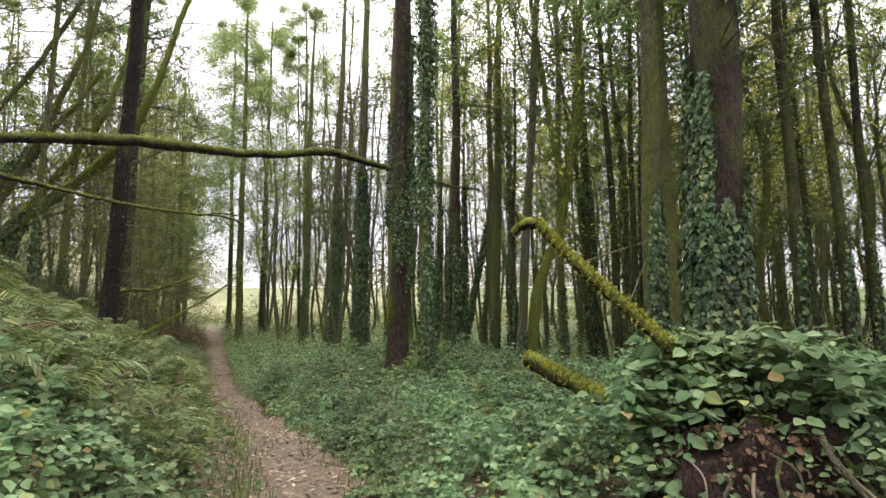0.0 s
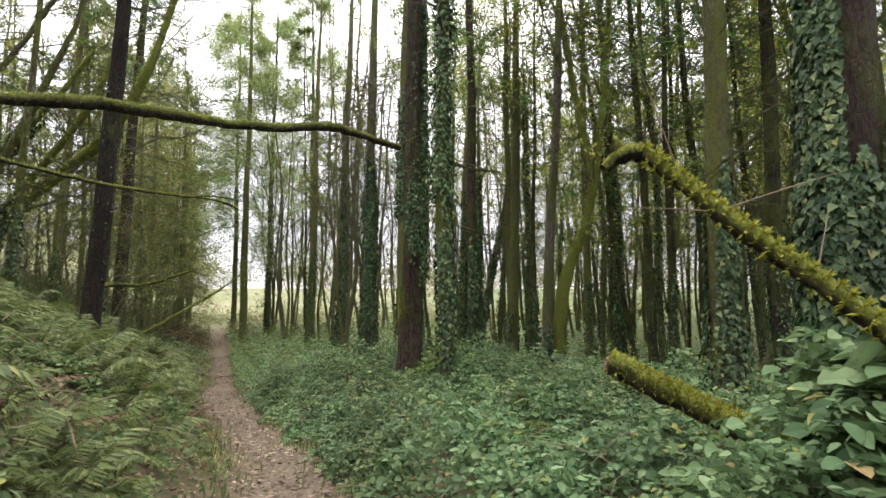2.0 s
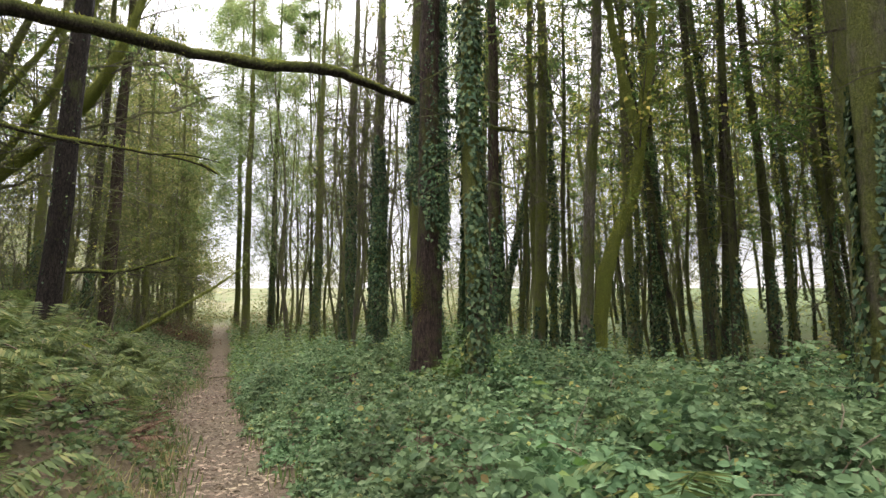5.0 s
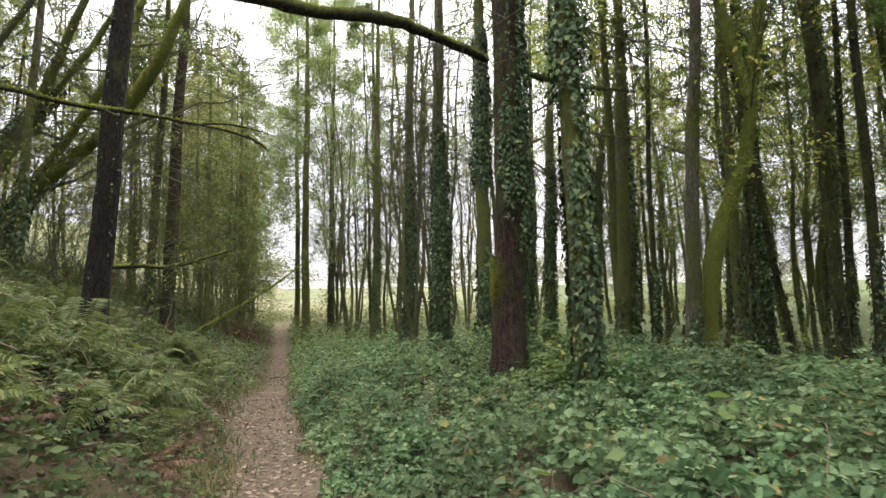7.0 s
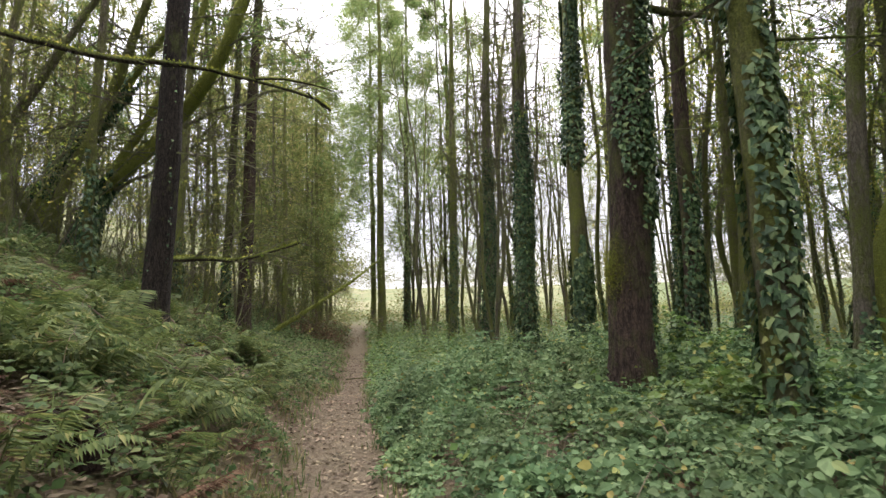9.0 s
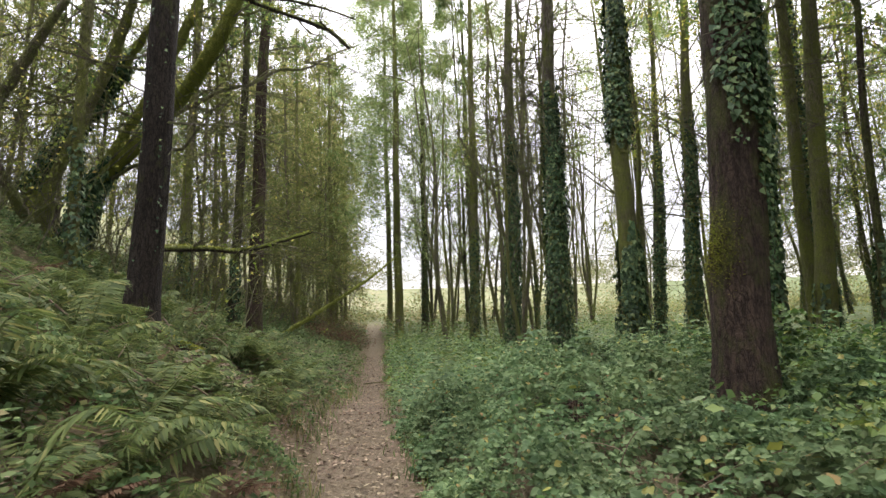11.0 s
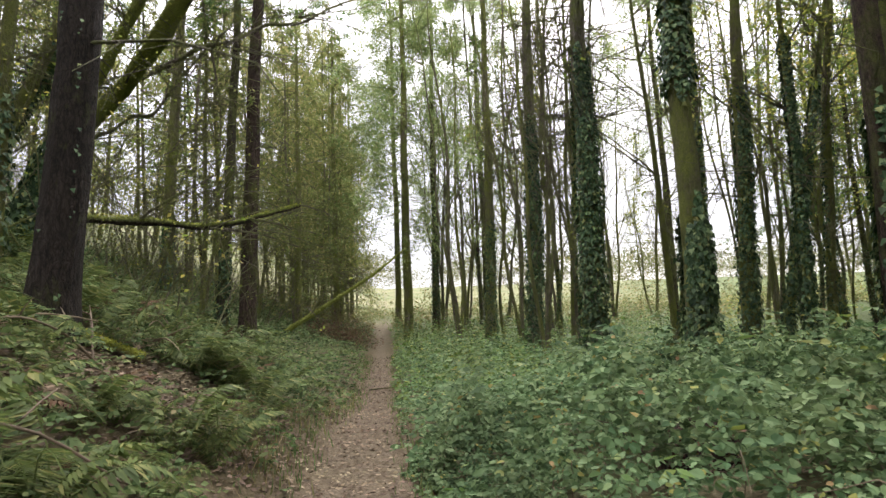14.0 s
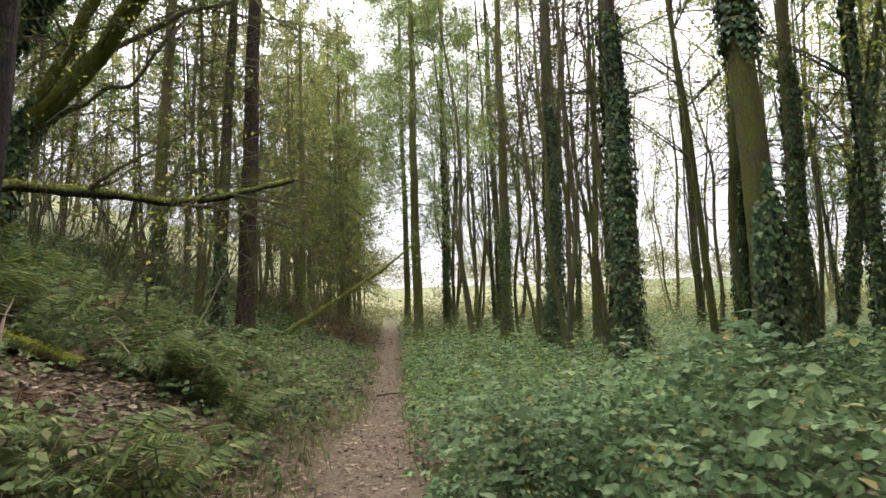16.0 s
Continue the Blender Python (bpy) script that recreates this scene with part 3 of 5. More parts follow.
ALL = 6.283
TOWARD = -1.75  # the side towards the foot of the walk
FIRS = [  # x, y, lean, radius, height, bark, kind, ivy rows, crown from
    ("ivied_fir_tree", "tall fir with a broad coat of ivy on reddish bark", 4.62, 4.42, (0.03, -0.012), 0.26, 21, BARK_FIR, "fir", [(0.2, 4.3, 2300, 2.1, 2.9, 1.3), (0.2, 2.9, 1900, 2.4, 4.4, 1.3), (4.2, 6.5, 220, 1.2, 4.9, 0.9)], 7.5),
    ("fir_tree", "tall fir with ivy on its lower trunk", 5.95, 6.85, (0.045, -0.018), 0.16, 20, BARK_MOSS, "fir", [(0.1, 3.4, 1500, ALL, 0, 1.0)], 8),
    ("fir_tree", "slender dark fir with bare lower branches", 7.5, 8.1, (0.03, -0.01), 0.136, 19, BARK_MOSS, "fir", [(0.1, 1.6, 260, ALL, 0, 1.0)], 8),
    ("fir_tree", "slender dark fir with bare lower branches", 8.46, 8.11, (0.04, -0.016), 0.128, 19, BARK_DARK, "fir", [(0, 3.2, 420, ALL, 0, 0.8)], 7),
    ("large_fir_tree", "large reddish fir with scattered ivy by the path", 3.9, 13.02, (0.022, -0.006), 0.25, 22, BARK_FIR, "fir", [(2.0, 9.0, 2300, 1.5, -0.62, 1.1), (2.7, 4.8, 330, 2.6, -1.5, 0.7), (2.6, 9.0, 500, 2.4, -1.1, 0.6), (0.2, 2.2, 260, 1.6, -0.5, 0.6)], 10),
    ("ivied_tree", "mossy trunk wrapped in ivy up to its crown", 3.62, 10.1, (0.004, 0.0), 0.13, 18, BARK_MOSS, "broad", [(0.0, 3.4, 1000, ALL, 0, 0.7), (2.9, 13.0, 3600, ALL, 0, 1.5)], 10),
    ("ash_tree", "pale trunk with lichen patches and ivy at its foot", 7.5, 13.83, (0.09, -0.02), 0.136, 18, BARK_SMOOTH, "broad", [(0.0, 1.6, 520, ALL, 0, 1.0)], 8),
    ("ivied_fir_tree", "dark straight trunk clad in ivy", 12.6, 17.5, (0.0, -0.003), 0.208, 19, BARK_DARK, "fir", [(0.0, 7.5, 2600, ALL, 0, 0.7)], 9),
    ("fir_tree", "mossy straight trunk with thin dead branches", 8.99, 18.44, (0.05, -0.012), 0.184, 20, BARK_MOSS, "fir", [(0, 2.2, 300, ALL, 0, 0.6)], 9),
    ("young_tree", "thin dark stem with few branches", 9.24, 17.34, (0.04, -0.01), 0.08, 14, BARK_DARK, "broad", [(0, 3.2, 420, ALL, 0, 0.8)], 7),
    ("ivied_fir_tree", "fir clad in ivy up to half its height", 5.9, 31.8, (0.035, -0.003), 0.28, 24, BARK_SMOOTH, "none", [(0.2, 9.5, 3400, ALL, 0, 1.9)], 12),
    ("ivied_fir_tree", "straight fir with thick ivy up to its bare upper trunk", 5.85, 25.0, (0.025, -0.002), 0.27, 24, BARK_SMOOTH, "none", [(0.2, 9.3, 5200, ALL, 0, 2.4)], 12),
    ("ivied_fir_tree", "mossy fir with ivy round its lower trunk", 5.7, 19.56, (0.025, -0.002), 0.21, 21, BARK_MOSS, "fir", [(0.0, 3.6, 2400, ALL, 0, 1.7), (5.0, 10, 2200, ALL, 0, 1.4)], 12),
    ("ivied_tree", "ivied trunk at the edge of the wood", 9.85, 24.8, (0.06, -0.005), 0.22, 18, BARK_MOSS, "broad", [(0.0, 8.5, 2200, ALL, 0, 1.0)], 5),
    ("ivied_tree", "ivied trunk at the edge of the wood", 10.6, 28.5, (0.055, -0.005), 0.18, 17, BARK_DARK, "broad", [(0.0, 8.5, 2200, ALL, 0, 1.0)], 5),
    ("tall_tree", "dark slender trunk beyond the path", 4.95, 36.0, (0.025, -0.003), 0.24, 22, BARK_MOSS, "bare", [(0.3, 6, 700, ALL, 0, 0.9)], 7),
    ("tall_fir_tree", "tall fir with broad light green crown over the path", 1.4, 41.0, (0.01, -0.001), 0.25, 25, BARK_MOSS, "dense", [], 7),
    ("tall_fir_tree", "tall fir with broad light green crown over the path", 2.98, 43.2, (0.02, -0.002), 0.2, 24, BARK_DARK, "dense", [(1, 9, 900, ALL, 0, 1.0)], 8),
    ("larch_tree", "conical olive green larch beside the far path", -2.3, 40.5, (0.0, 0.0), 0.16, 17, BARK_MOSS, "larch", [], 1.8),
    ("larch_tree", "conical olive green larch beside the far path", -2.6, 46.0, (0.01, 0.0), 0.16, 19, BARK_MOSS, "larch", [], 1.5),
    ("larch_tree", "conical olive green larch beside the far path", -3.6, 37.0, (0.0, 0.0), 0.15, 16, BARK_MOSS, "larch", [], 2.5),
    ("larch_tree", "conical olive green larch beside the far path", -2.4, 53.0, (0.0, 0.0), 0.16, 20, BARK_MOSS, "larch", [], 1.5),
    ("tall_fir_tree", "tall fir with light green crown over the wood's edge", 6.4, 46.0, (0.0, 0.0), 0.2, 27, BARK_DARK, "dense", [], 12),
    ("tall_fir_tree", "tall fir with light green crown over the wood's edge", 15.5, 40.0, (0.0, 0.0), 0.2, 25, BARK_DARK, "dense", [], 12),
    ("tall_fir_tree", "tall fir with light green crown over the wood's edge", 0.9, 48.0, (0.0, 0.0), 0.2, 26, BARK_MOSS, "dense", [], 6.5),
    ("fir_tree", "bank fir with two long mossy limbs over the path", -5.0, 10.9, (0.0, 0.0), 0.24, 20, BARK_MOSS, "fir", [(0, 3.2, 420, ALL, 0, 0.8)], 9),
    ("fir_tree", "dark leaning trunk with sparse ivy on the bank", -2.53, 16.25, (0.052, -0.007), 0.21, 20, BARK_BLACK, "bare", [(0.3, 6.0, 170, ALL, 0, 0.4)], 9),
    ("fir_tree", "straight dark reddish fir on the bank", -4.0, 29.5, (0.035, -0.003), 0.27, 23, BARK_FIR, "fir", [], 11),
    ("fir_tree", "straight dark reddish fir on the bank", -4.5, 28.6, (0.034, -0.003), 0.17, 21, BARK_DARK, "fir", [(0, 3.2, 420, ALL, 0, 0.8)], 11),
    ("ivied_tree", "slender ivied trunk on the bank", -4.7, 18.7, (0.03, -0.004), 0.1, 18, BARK_MOSS, "broad", [(0.0, 3.2, 260, ALL, 0, 0.7)], 9),
    ("tall_tree", "slender mossy trunk on the bank", -6.1, 28.4, (0.035, -0.004), 0.18, 20, BARK_MOSS, "fir", [(0, 3.2, 420, ALL, 0, 0.8)], 10),
    ("fir_tree", "slender dark trunk deep in the wood", 12.8, 15.4, (0.06, -0.015), 0.096, 17, BARK_DARK, "fir", [(0, 3.2, 420, ALL, 0, 0.8)], 9),
    ("fir_tree", "slender dark trunk deep in the wood", 10.6, 12.9, (0.05, -0.014), 0.096, 17, BARK_DARK, "fir", [(0, 3.2, 420, ALL, 0, 0.8)], 9),
    ("fir_tree", "slender dark trunk deep in the wood", 10.7, 13.7, (0.0, 0.0), 0.12, 18, BARK_DARK, "fir", [(0, 3, 400, ALL, 0, 0.6)], 9),
    ("fir_tree", "slender dark trunk deep in the wood", 12.1, 13.2, (-0.01, 0.0), 0.12, 18, BARK_DARK, "fir", [(0, 3.2, 420, ALL, 0, 0.8)], 9),
    ("fir_tree", "slender mossy trunk deep in the wood", 9.8, 15.1, (0.02, -0.007), 0.12, 18, BARK_MOSS, "broad", [(0, 3.2, 420, ALL, 0, 0.8)], 9),
    ("tall_tree", "slender mossy trunk deep in the wood", 9.57, 19.4, (0.014, -0.005), 0.144, 20, BARK_MOSS, "broad", [(0, 2, 200, ALL, 0, 0.8)], 9),
    ("ivied_tree", "trunk with ragged ivy deep in the wood", 11.6, 21.9, (0.02, -0.009), 0.136, 14, BARK_MOSS, "broad", [(0, 12, 1800, ALL, 0, 1.3)], 9),
    ("ivied_fir_tree", "dark fir with ivy round its foot", 7.2, 17.3, (0.014, -0.006), 0.176, 21, BARK_FIR, "fir", [(0, 4.5, 1200, ALL, 0, 0.9)], 10),
    ("fir_tree", "slender dark fir with bare lower branches", 8.45, 6.35, (0.011, -0.004), 0.096, 17, BARK_DARK, "fir", [(0, 3.2, 420, ALL, 0, 0.8)], 7),
    ("fir_tree", "slender dark fir with bare lower branches", 9.1, 6.1, (0.003, -0.001), 0.088, 17, BARK_DARK, "fir", [(0, 3.2, 420, ALL, 0, 0.8)], 7),
    ("fir_tree", "slender dark fir with bare lower branches", 11.6, 7.26, (0.014, -0.005), 0.096, 17, BARK_DARK, "fir", [(0, 3.2, 420, ALL, 0, 0.8)], 7),
    ("young_tree", "slender ivied stem at the edge of the wood", 9.5, 22.1, (0.035, -0.003), 0.096, 15, BARK_MOSS, "broad", [(0.0, 8.5, 2200, ALL, 0, 1.0)], 5),
    ("young_tree", "leaning slender stem at the edge of the wood", 10.2, 24.3, (0.24, -0.018), 0.13, 14, BARK_MOSS, "broad", [(0.0, 8.5, 2200, ALL, 0, 1.0)], 5),
    ("young_tree", "thin stem at the edge of the wood", 8.74, 26.4, (-0.044, 0.003), 0.11, 14, BARK_MOSS, "bare", [], 6),
    ("young_tree", "thin stem at the edge of the wood", 7.9, 33.4, (0.06, -0.004), 0.15, 15, BARK_MOSS, "bare", [], 6),
]
for k, (name, label, x, y, lean, r, h, mat, kind, ivy, crown_from) in enumerate(FIRS):
    make_tree(name, label, x, y, lean, r, h, mat, kind, 100 + k, ivy, 0.032, crown_from, {"fir": 2.6, "dense": 5.2, "larch": 2.4}.get(kind, 3.0), dead_from=6.5 if kind == "none" else 3.0, dead=120 if kind == "none" else 34 if -5 < x < -2 and y < 30 else 24, dead_len=2.0 if kind == "none" or x < -2 else 1.3)

# ---- leaning, forked and fallen wood
def limb_part(parent, name, points, r0, r1, mat, seed, label="", sides=10, knobs=0.1, step=0.14, wavy=0.0):
    p, t = refine(points, step)
    q = np.random.default_rng(seed)
    p[1:-1] += q.normal(0, 0.1 * min(r0, 0.08), (len(p) - 2, 3))
    p[:, 2] += wavy * (np.sin(t * 9 + seed) + 0.6 * np.sin(t * 21 + 2 * seed)) * np.sin(np.pi * t)
    rad = (r0 + (r1 - r0) * t) * (1 + 0.1 * np.sin(t * 17 + seed) + 0.06 * np.sin(t * 41))
    v, f, tri = tube(p - np.array(parent.location), rad, sides, knobs, seed)
    return part(name, mesh_from(name, v, f, mat, shade=True), parent, label), p


def moss_tufts(parent, points, radius, count, size, seed, mat, under=None):
    """Short moss shoots standing on the upper side of a limb."""
    q = np.random.default_rng(seed)
    p, _ = refine(points, 0.05)
    i = q.integers(0, len(p), count)
    d = np.gradient(p, axis=0)[i]
    d /= np.linalg.norm(d, axis=1)[:, None]
    out = q.normal(size=(count, 3)) * np.array([0.8, 0.8, 0.5]) + np.array([0, 0, 0.75])
    out -= (out * d).sum(1)[:, None] * d
    out /= np.linalg.norm(out, axis=1)[:, None]
    r = np.interp(i / len(p), np.linspace(0, 1, len(radius)), radius)
    pos = p[i] + out * (r * 0.97)[:, None]
    v, f = slips(pos - np.array(parent.location), out + 0.7 * q.normal(size=(count, 3)), q.normal(size=(count, 3)), size * (0.5 + q.random(count)), 0.16)
    tagged(part("moss", mesh_from("moss", v, f, mat), under or parent, "bright green moss cushion"), kind="stuff")


MOSS = leaf_material("moss_shoot", [(0.0, (0.16, 0.19, 0.025)), (0.6, (0.28, 0.32, 0.045)), (1.0, (0.42, 0.43, 0.08))], 0.85, 0.4, 0.1)
tree_by = {}
for ob in scene.collection.objects:
    if ob.parent is None and ob.get("category") == "tree":
        tree_by[(round(ob.location.x, 1), round(ob.location.y, 1))] = ob
big_fir, bank_fir = tree_by[(3.9, 13.0)], tree_by[(-2.5, 16.2)]

limb_fir = tree_by[(-5.0, 10.9)]
UPPER = [(-5.0, 10.8, 4.0), (-3.0, 9.9, 4.12), (-1.54, 9.84, 4.22), (-0.78, 10.17, 4.3), (0.2, 10.8, 4.42), (1.2, 11.5, 4.68), (1.8, 11.85, 4.9), (2.3, 12.15, 5.02), (2.95, 12.4, 4.95), (3.71, 12.84, 4.95)]
limb_upper, _ = limb_part(limb_fir, "long_limb", UPPER, 0.09, 0.07, BRANCH_MOSS, 51, "long mossy horizontal limb", 14, 0.05)
moss_tufts(limb_fir, UPPER[1:], [0.09, 0.07], 5200, 0.022, 52, MOSS, limb_upper)
q = np.random.default_rng(120)
n = 2600
a, z = q.normal(3.45, 0.4, n), q.normal(1.6, 0.16, n)
pos = np.stack([3.94 + 0.245 * np.cos(a), 13.01 + 0.245 * np.sin(a), z], -1)
v, f = slips(pos - np.array(big_fir.location), np.stack([np.cos(a), np.sin(a), -0.3 + 0 * a], -1) + 0.6 * q.normal(size=(n, 3)), q.normal(size=(n, 3)), q.uniform(0.01, 0.022, n), 0.2)
tagged(part("moss", mesh_from("moss", v, f, MOSS), big_fir, "green moss patch"), kind="stuff")
limb_part(big_fir, "broken_limb", [(3.95, 13.0, 4.95), (4.6, 12.9, 4.75), (5.3, 12.75, 4.6), (6.0, 12.7, 4.55)], 0.05, 0.025, BARK_DARK, 53)
LOWER = [(-4.9, 11.0, 4.2), (-3.4, 11.7, 3.95), (-1.9, 12.05, 3.68), (-1.5, 12.2, 3.64), (-0.87, 12.0, 3.52), (-0.42, 12.25, 3.54), (0.02, 12.8, 3.64), (0.36, 12.85, 3.56), (0.52, 13.15, 3.52)]
limb_lower, _ = limb_part(limb_fir, "long_limb", LOWER, 0.05, 0.014, BRANCH_MOSS, 54, "mossy limb across the path", 10, 0.08)
moss_tufts(limb_fir, LOWER, [0.05, 0.035, 0.022], 2600, 0.02, 55, MOSS, limb_lower)
limb_part(limb_fir, "side_twig", [(-0.2, 12.5, 3.6), (0.1, 12.6, 3.66), (0.45, 12.7, 3.62), (0.6, 12.8, 3.6)], 0.016, 0.006, BRANCH_MOSS, 56, "", 7)[0].parent = limb_lower
limb_part(limb_fir, "side_twig", [(-1.2, 12.1, 3.58), (-1.05, 11.9, 3.45), (-0.95, 11.8, 3.4)], 0.012, 0.005, BRANCH_MOSS, 57, "", 6)[0].parent = limb_lower
limb_part(limb_fir, "side_twig", [(0.3, 12.8, 3.58), (0.42, 12.85, 3.48), (0.5, 12.9, 3.42)], 0.01, 0.005, BRANCH_MOSS, 58, "", 6)[0].parent = limb_lower
ARM = [(-2.7, 16.6, 2.2), (-2.32, 17.61, 2.37), (-1.76, 18.37, 2.39), (-1.26, 18.83, 2.59), (-0.62, 19.27, 2.87)]
limb_arm, _ = limb_part(bank_fir, "low_limb", ARM, 0.06, 0.03, BRANCH_MOSS, 59, "low mossy limb", 9)
moss_tufts(bank_fir, ARM, [0.06, 0.03], 1300, 0.025, 60, MOSS, limb_arm)
for k, (a, b, c) in enumerate([((-1.76, 18.37, 2.39), (-1.1, 18.6, 2.35), (-0.55, 18.8, 2.15)), ((-2.3, 17.6, 2.37), (-1.9, 17.5, 2.6), (-1.3, 17.6, 2.95)), ((-2.0, 18.0, 2.4), (-2.3, 18.3, 1.7), (-2.6, 18.4, 1.2)), ((-1.3, 18.8, 2.6), (-0.9, 18.7, 2.5), (-0.3, 18.9, 2.35))]):
    limb_part(bank_fir, "side_twig", [a, b, c], 0.022, 0.008, BARK_TWIG, 61 + k, "", 6)[0].parent = limb_arm
q = np.random.default_rng(66)
for k in range(9):
    s = np.array(ARM[1 + k % 4])
    e = np.array([q.uniform(-0.5, 1.1), q.uniform(-0.4, 0.5), q.uniform(-0.9, 0.8)])
    limb_part(bank_fir, "side_twig", [s, s + 0.5 * e + q.normal(0, 0.08, 3), s + e], 0.014, 0.004, BARK_TWIG, 640 + k, "", 5, wavy=0.05)[0].parent = limb_arm


def thing(name, label, category, at, group=""):
    ob = tagged(new(name), label, category, group)
    ob.location = at
    return ob


# the mossy leaning tree on the bank
leaner = thing("leaning_tree", "leaning mossy tree with ivy on its lower trunk", "tree", (-7.1, 22.7, ground_at(-7.1, 22.7)))
LEAN = [(-7.1, 22.7, ground_at(-7.1, 22.7) - 0.2), (-6.9, 22.8, 3.0), (-6.3, 22.8, 4.9), (-4.75, 22.4, 6.1), (-3.4, 21.3, 7.0), (-2.6, 20.7, 8.0), (-1.9, 20.3, 9.5), (-1.4, 20.2, 11.5), (-0.6, 20.1, 14.0), (-0.2, 20.1, 17)]
lean_trunk, _ = limb_part(leaner, "trunk", LEAN, 0.24, 0.03, BARK_GREEN, 70, "", 14, 0.06, 0.25)
FORK = [(-6.3, 22.8, 4.9), (-5.2, 22.3, 6.3), (-4.4, 21.8, 7.3), (-3.6, 21.4, 8.5), (-3.0, 21.2, 10.5), (-2.6, 21.1, 13), (-2.4, 21.1, 16)]
limb_part(leaner, "limb", FORK, 0.14, 0.03, BARK_GREEN, 71, "", 10, 0.06)
moss_tufts(leaner, LEAN[2:], [0.2, 0.1], 5000, 0.04, 72, MOSS, lean_trunk)
limb_part(leaner, "limb", [(-4.75, 22.4, 6.1), (-4.2, 22.7, 6.8), (-2.77, 22.67, 7.2), (-1.23, 23.04, 8.1), (0.15, 23.4, 8.8)], 0.06, 0.02, BARK_TWIG, 73, "", 8, wavy=0.14)
limb_part(leaner, "limb", [(-3.0, 22.5, 9.2), (-1.8, 22.7, 9.3), (-0.9, 22.9, 9.0), (-0.2, 23.1, 8.4)], 0.035, 0.012, BARK_TWIG, 74, "", 7, wavy=0.14)
limb_part(leaner, "limb", [(-5.9, 22.7, 4.9), (-4.9, 22.4, 5.2), (-3.8, 22.2, 5.9), (-2.9, 22.1, 6.9)], 0.05, 0.02, BARK_TWIG, 75, "", 7, wavy=0.14)
limb_part(leaner, "stem", [(-7.3, 22.4, ground_at(-7.3, 22.4)), (-7.0, 22.0, 4.4), (-5.6, 21.7, 7.3), (-4.7, 21.1, 9.2), (-4.1, 20.9, 10.7), (-3.8, 20.9, 12.8), (-3.6, 20.9, 16.5)], 0.16, 0.03, BARK_MOSS, 77, "", 12, 0.06, 0.25)
limb_part(leaner, "stem", [(-7.5, 22.6, ground_at(-7.5, 22.6)), (-8.1, 21.3, 5.6), (-6.9, 21.0, 7.4), (-5.4, 20.7, 9.7), (-4.0, 20.3, 12.3), (-3.2, 20.2, 15.5)], 0.14, 0.03, BARK_TWIG, 78, "", 12, 0.06, 0.25)
bt, tips = Build(), []
q = np.random.default_rng(76)
for k in range(26):
    s = np.array(LEAN[3 + k % 5]) if k % 2 else np.array(FORK[k % 5])
    twig_set(bt, tips, s - np.array(leaner.location), (q.uniform(-1, 1.6), q.uniform(-1, 1), q.uniform(0.0, 1.2)), q.uniform(1.6, 3.6), 0.025, 2, q, 0.1, 0.5)
bare_tips = []
for k in range(26):
    s = np.array([(-4.2, 22.7, 6.8), (-2.77, 22.67, 7.2), (-1.23, 23.04, 8.1), (-1.8, 22.7, 9.3), (-0.9, 22.9, 9.0), (-3.8, 22.2, 5.9), (-2.9, 22.1, 6.9)][k % 7])
    twig_set(bt, bare_tips, s - np.array(leaner.location), (q.uniform(-0.4, 1.8), q.uniform(-0.6, 0.6), q.uniform(-0.5, 0.9)), q.uniform(1.2, 2.8), 0.02, 2, q, 0.2, 0.5)
tagged(part("twig_mass", bt.mesh("twig_mass", BARK_TWIG), leaner), kind="stuff")
lv, lf = spray(tips, 4, 0.055, 0.3, q, 0.3, 0.12)
tagged(part("crown", mesh_from("crown", lv, lf, AUTUMN), leaner, "thin yellowing leaves"), kind="stuff")
lp, lt = refine(LEAN[1:4], 0.2)
IVIED = [(-8.03, 23.09, 4.63), (-7.48, 22.94, 5.52), (-6.36, 22.63, 6.82), (-5.31, 22.33, 8.08), (-4.52, 22.06, 9.07), (-3.81, 21.8, 10.19)]
limb_part(leaner, "stem", [(-7.3, 22.8, ground_at(-7.3, 22.8))] + IVIED, 0.2, 0.07, BARK_GREEN, 79, "", 12, 0.06, 0.25)
ip, it = refine(IVIED[:4], 0.2)
tv, tf = ivy_mesh(ip - np.array(leaner.location), np.full(len(ip), 0.16), 0.1, IVIED[3][2] - IVIED[0][2], 2600, 0.11, ALL, 0.0, q, 2.6)
tagged(part("ivy", mesh_from("ivy", tv, tf, IVY), leaner, "dark green ivy leaves"), kind="stuff")
iv, jf = ivy_mesh(lp - np.array(leaner.location), np.full(len(lp), 0.26), 0.2, 2.4, 1500, 0.11, 3.6, -1.0, q, 2.0)
tagged(part("ivy", mesh_from("ivy", iv, jf, IVY), leaner, "dark green ivy leaves"), kind="stuff")

# the bowed mossy tree in the wood
z0 = ground_at(7.9, 13.9)
bowed = thing("bowed_tree", "bowed mossy green tree forking above head height", "tree", (7.9, 13.9, z0))
BOW = [(7.88, 13.9, z0 - 0.15), (7.92, 13.87, 0.1), (8.02, 13.84, 0.99), (8.15, 13.8, 2.0), (8.48, 13.72, 2.88), (8.85, 13.63, 3.63), (9.08, 13.57, 4.7), (9.26, 13.52, 5.8), (9.46, 13.47, 6.92), (9.7, 13.4, 9), (9.9, 13.3, 12)]
bow_trunk, _ = limb_part(bowed, "trunk", BOW, 0.155, 0.065, BARK_GREEN, 80, "", 14, 0.05, 0.2)
limb_part(bowed, "limb", [(9.1, 13.56, 5.0), (8.98, 13.7, 5.9), (8.8, 13.75, 7.0), (8.5, 13.8, 9.5), (8.3, 13.9, 12)], 0.11, 0.05, BARK_GREEN, 81, "", 10)
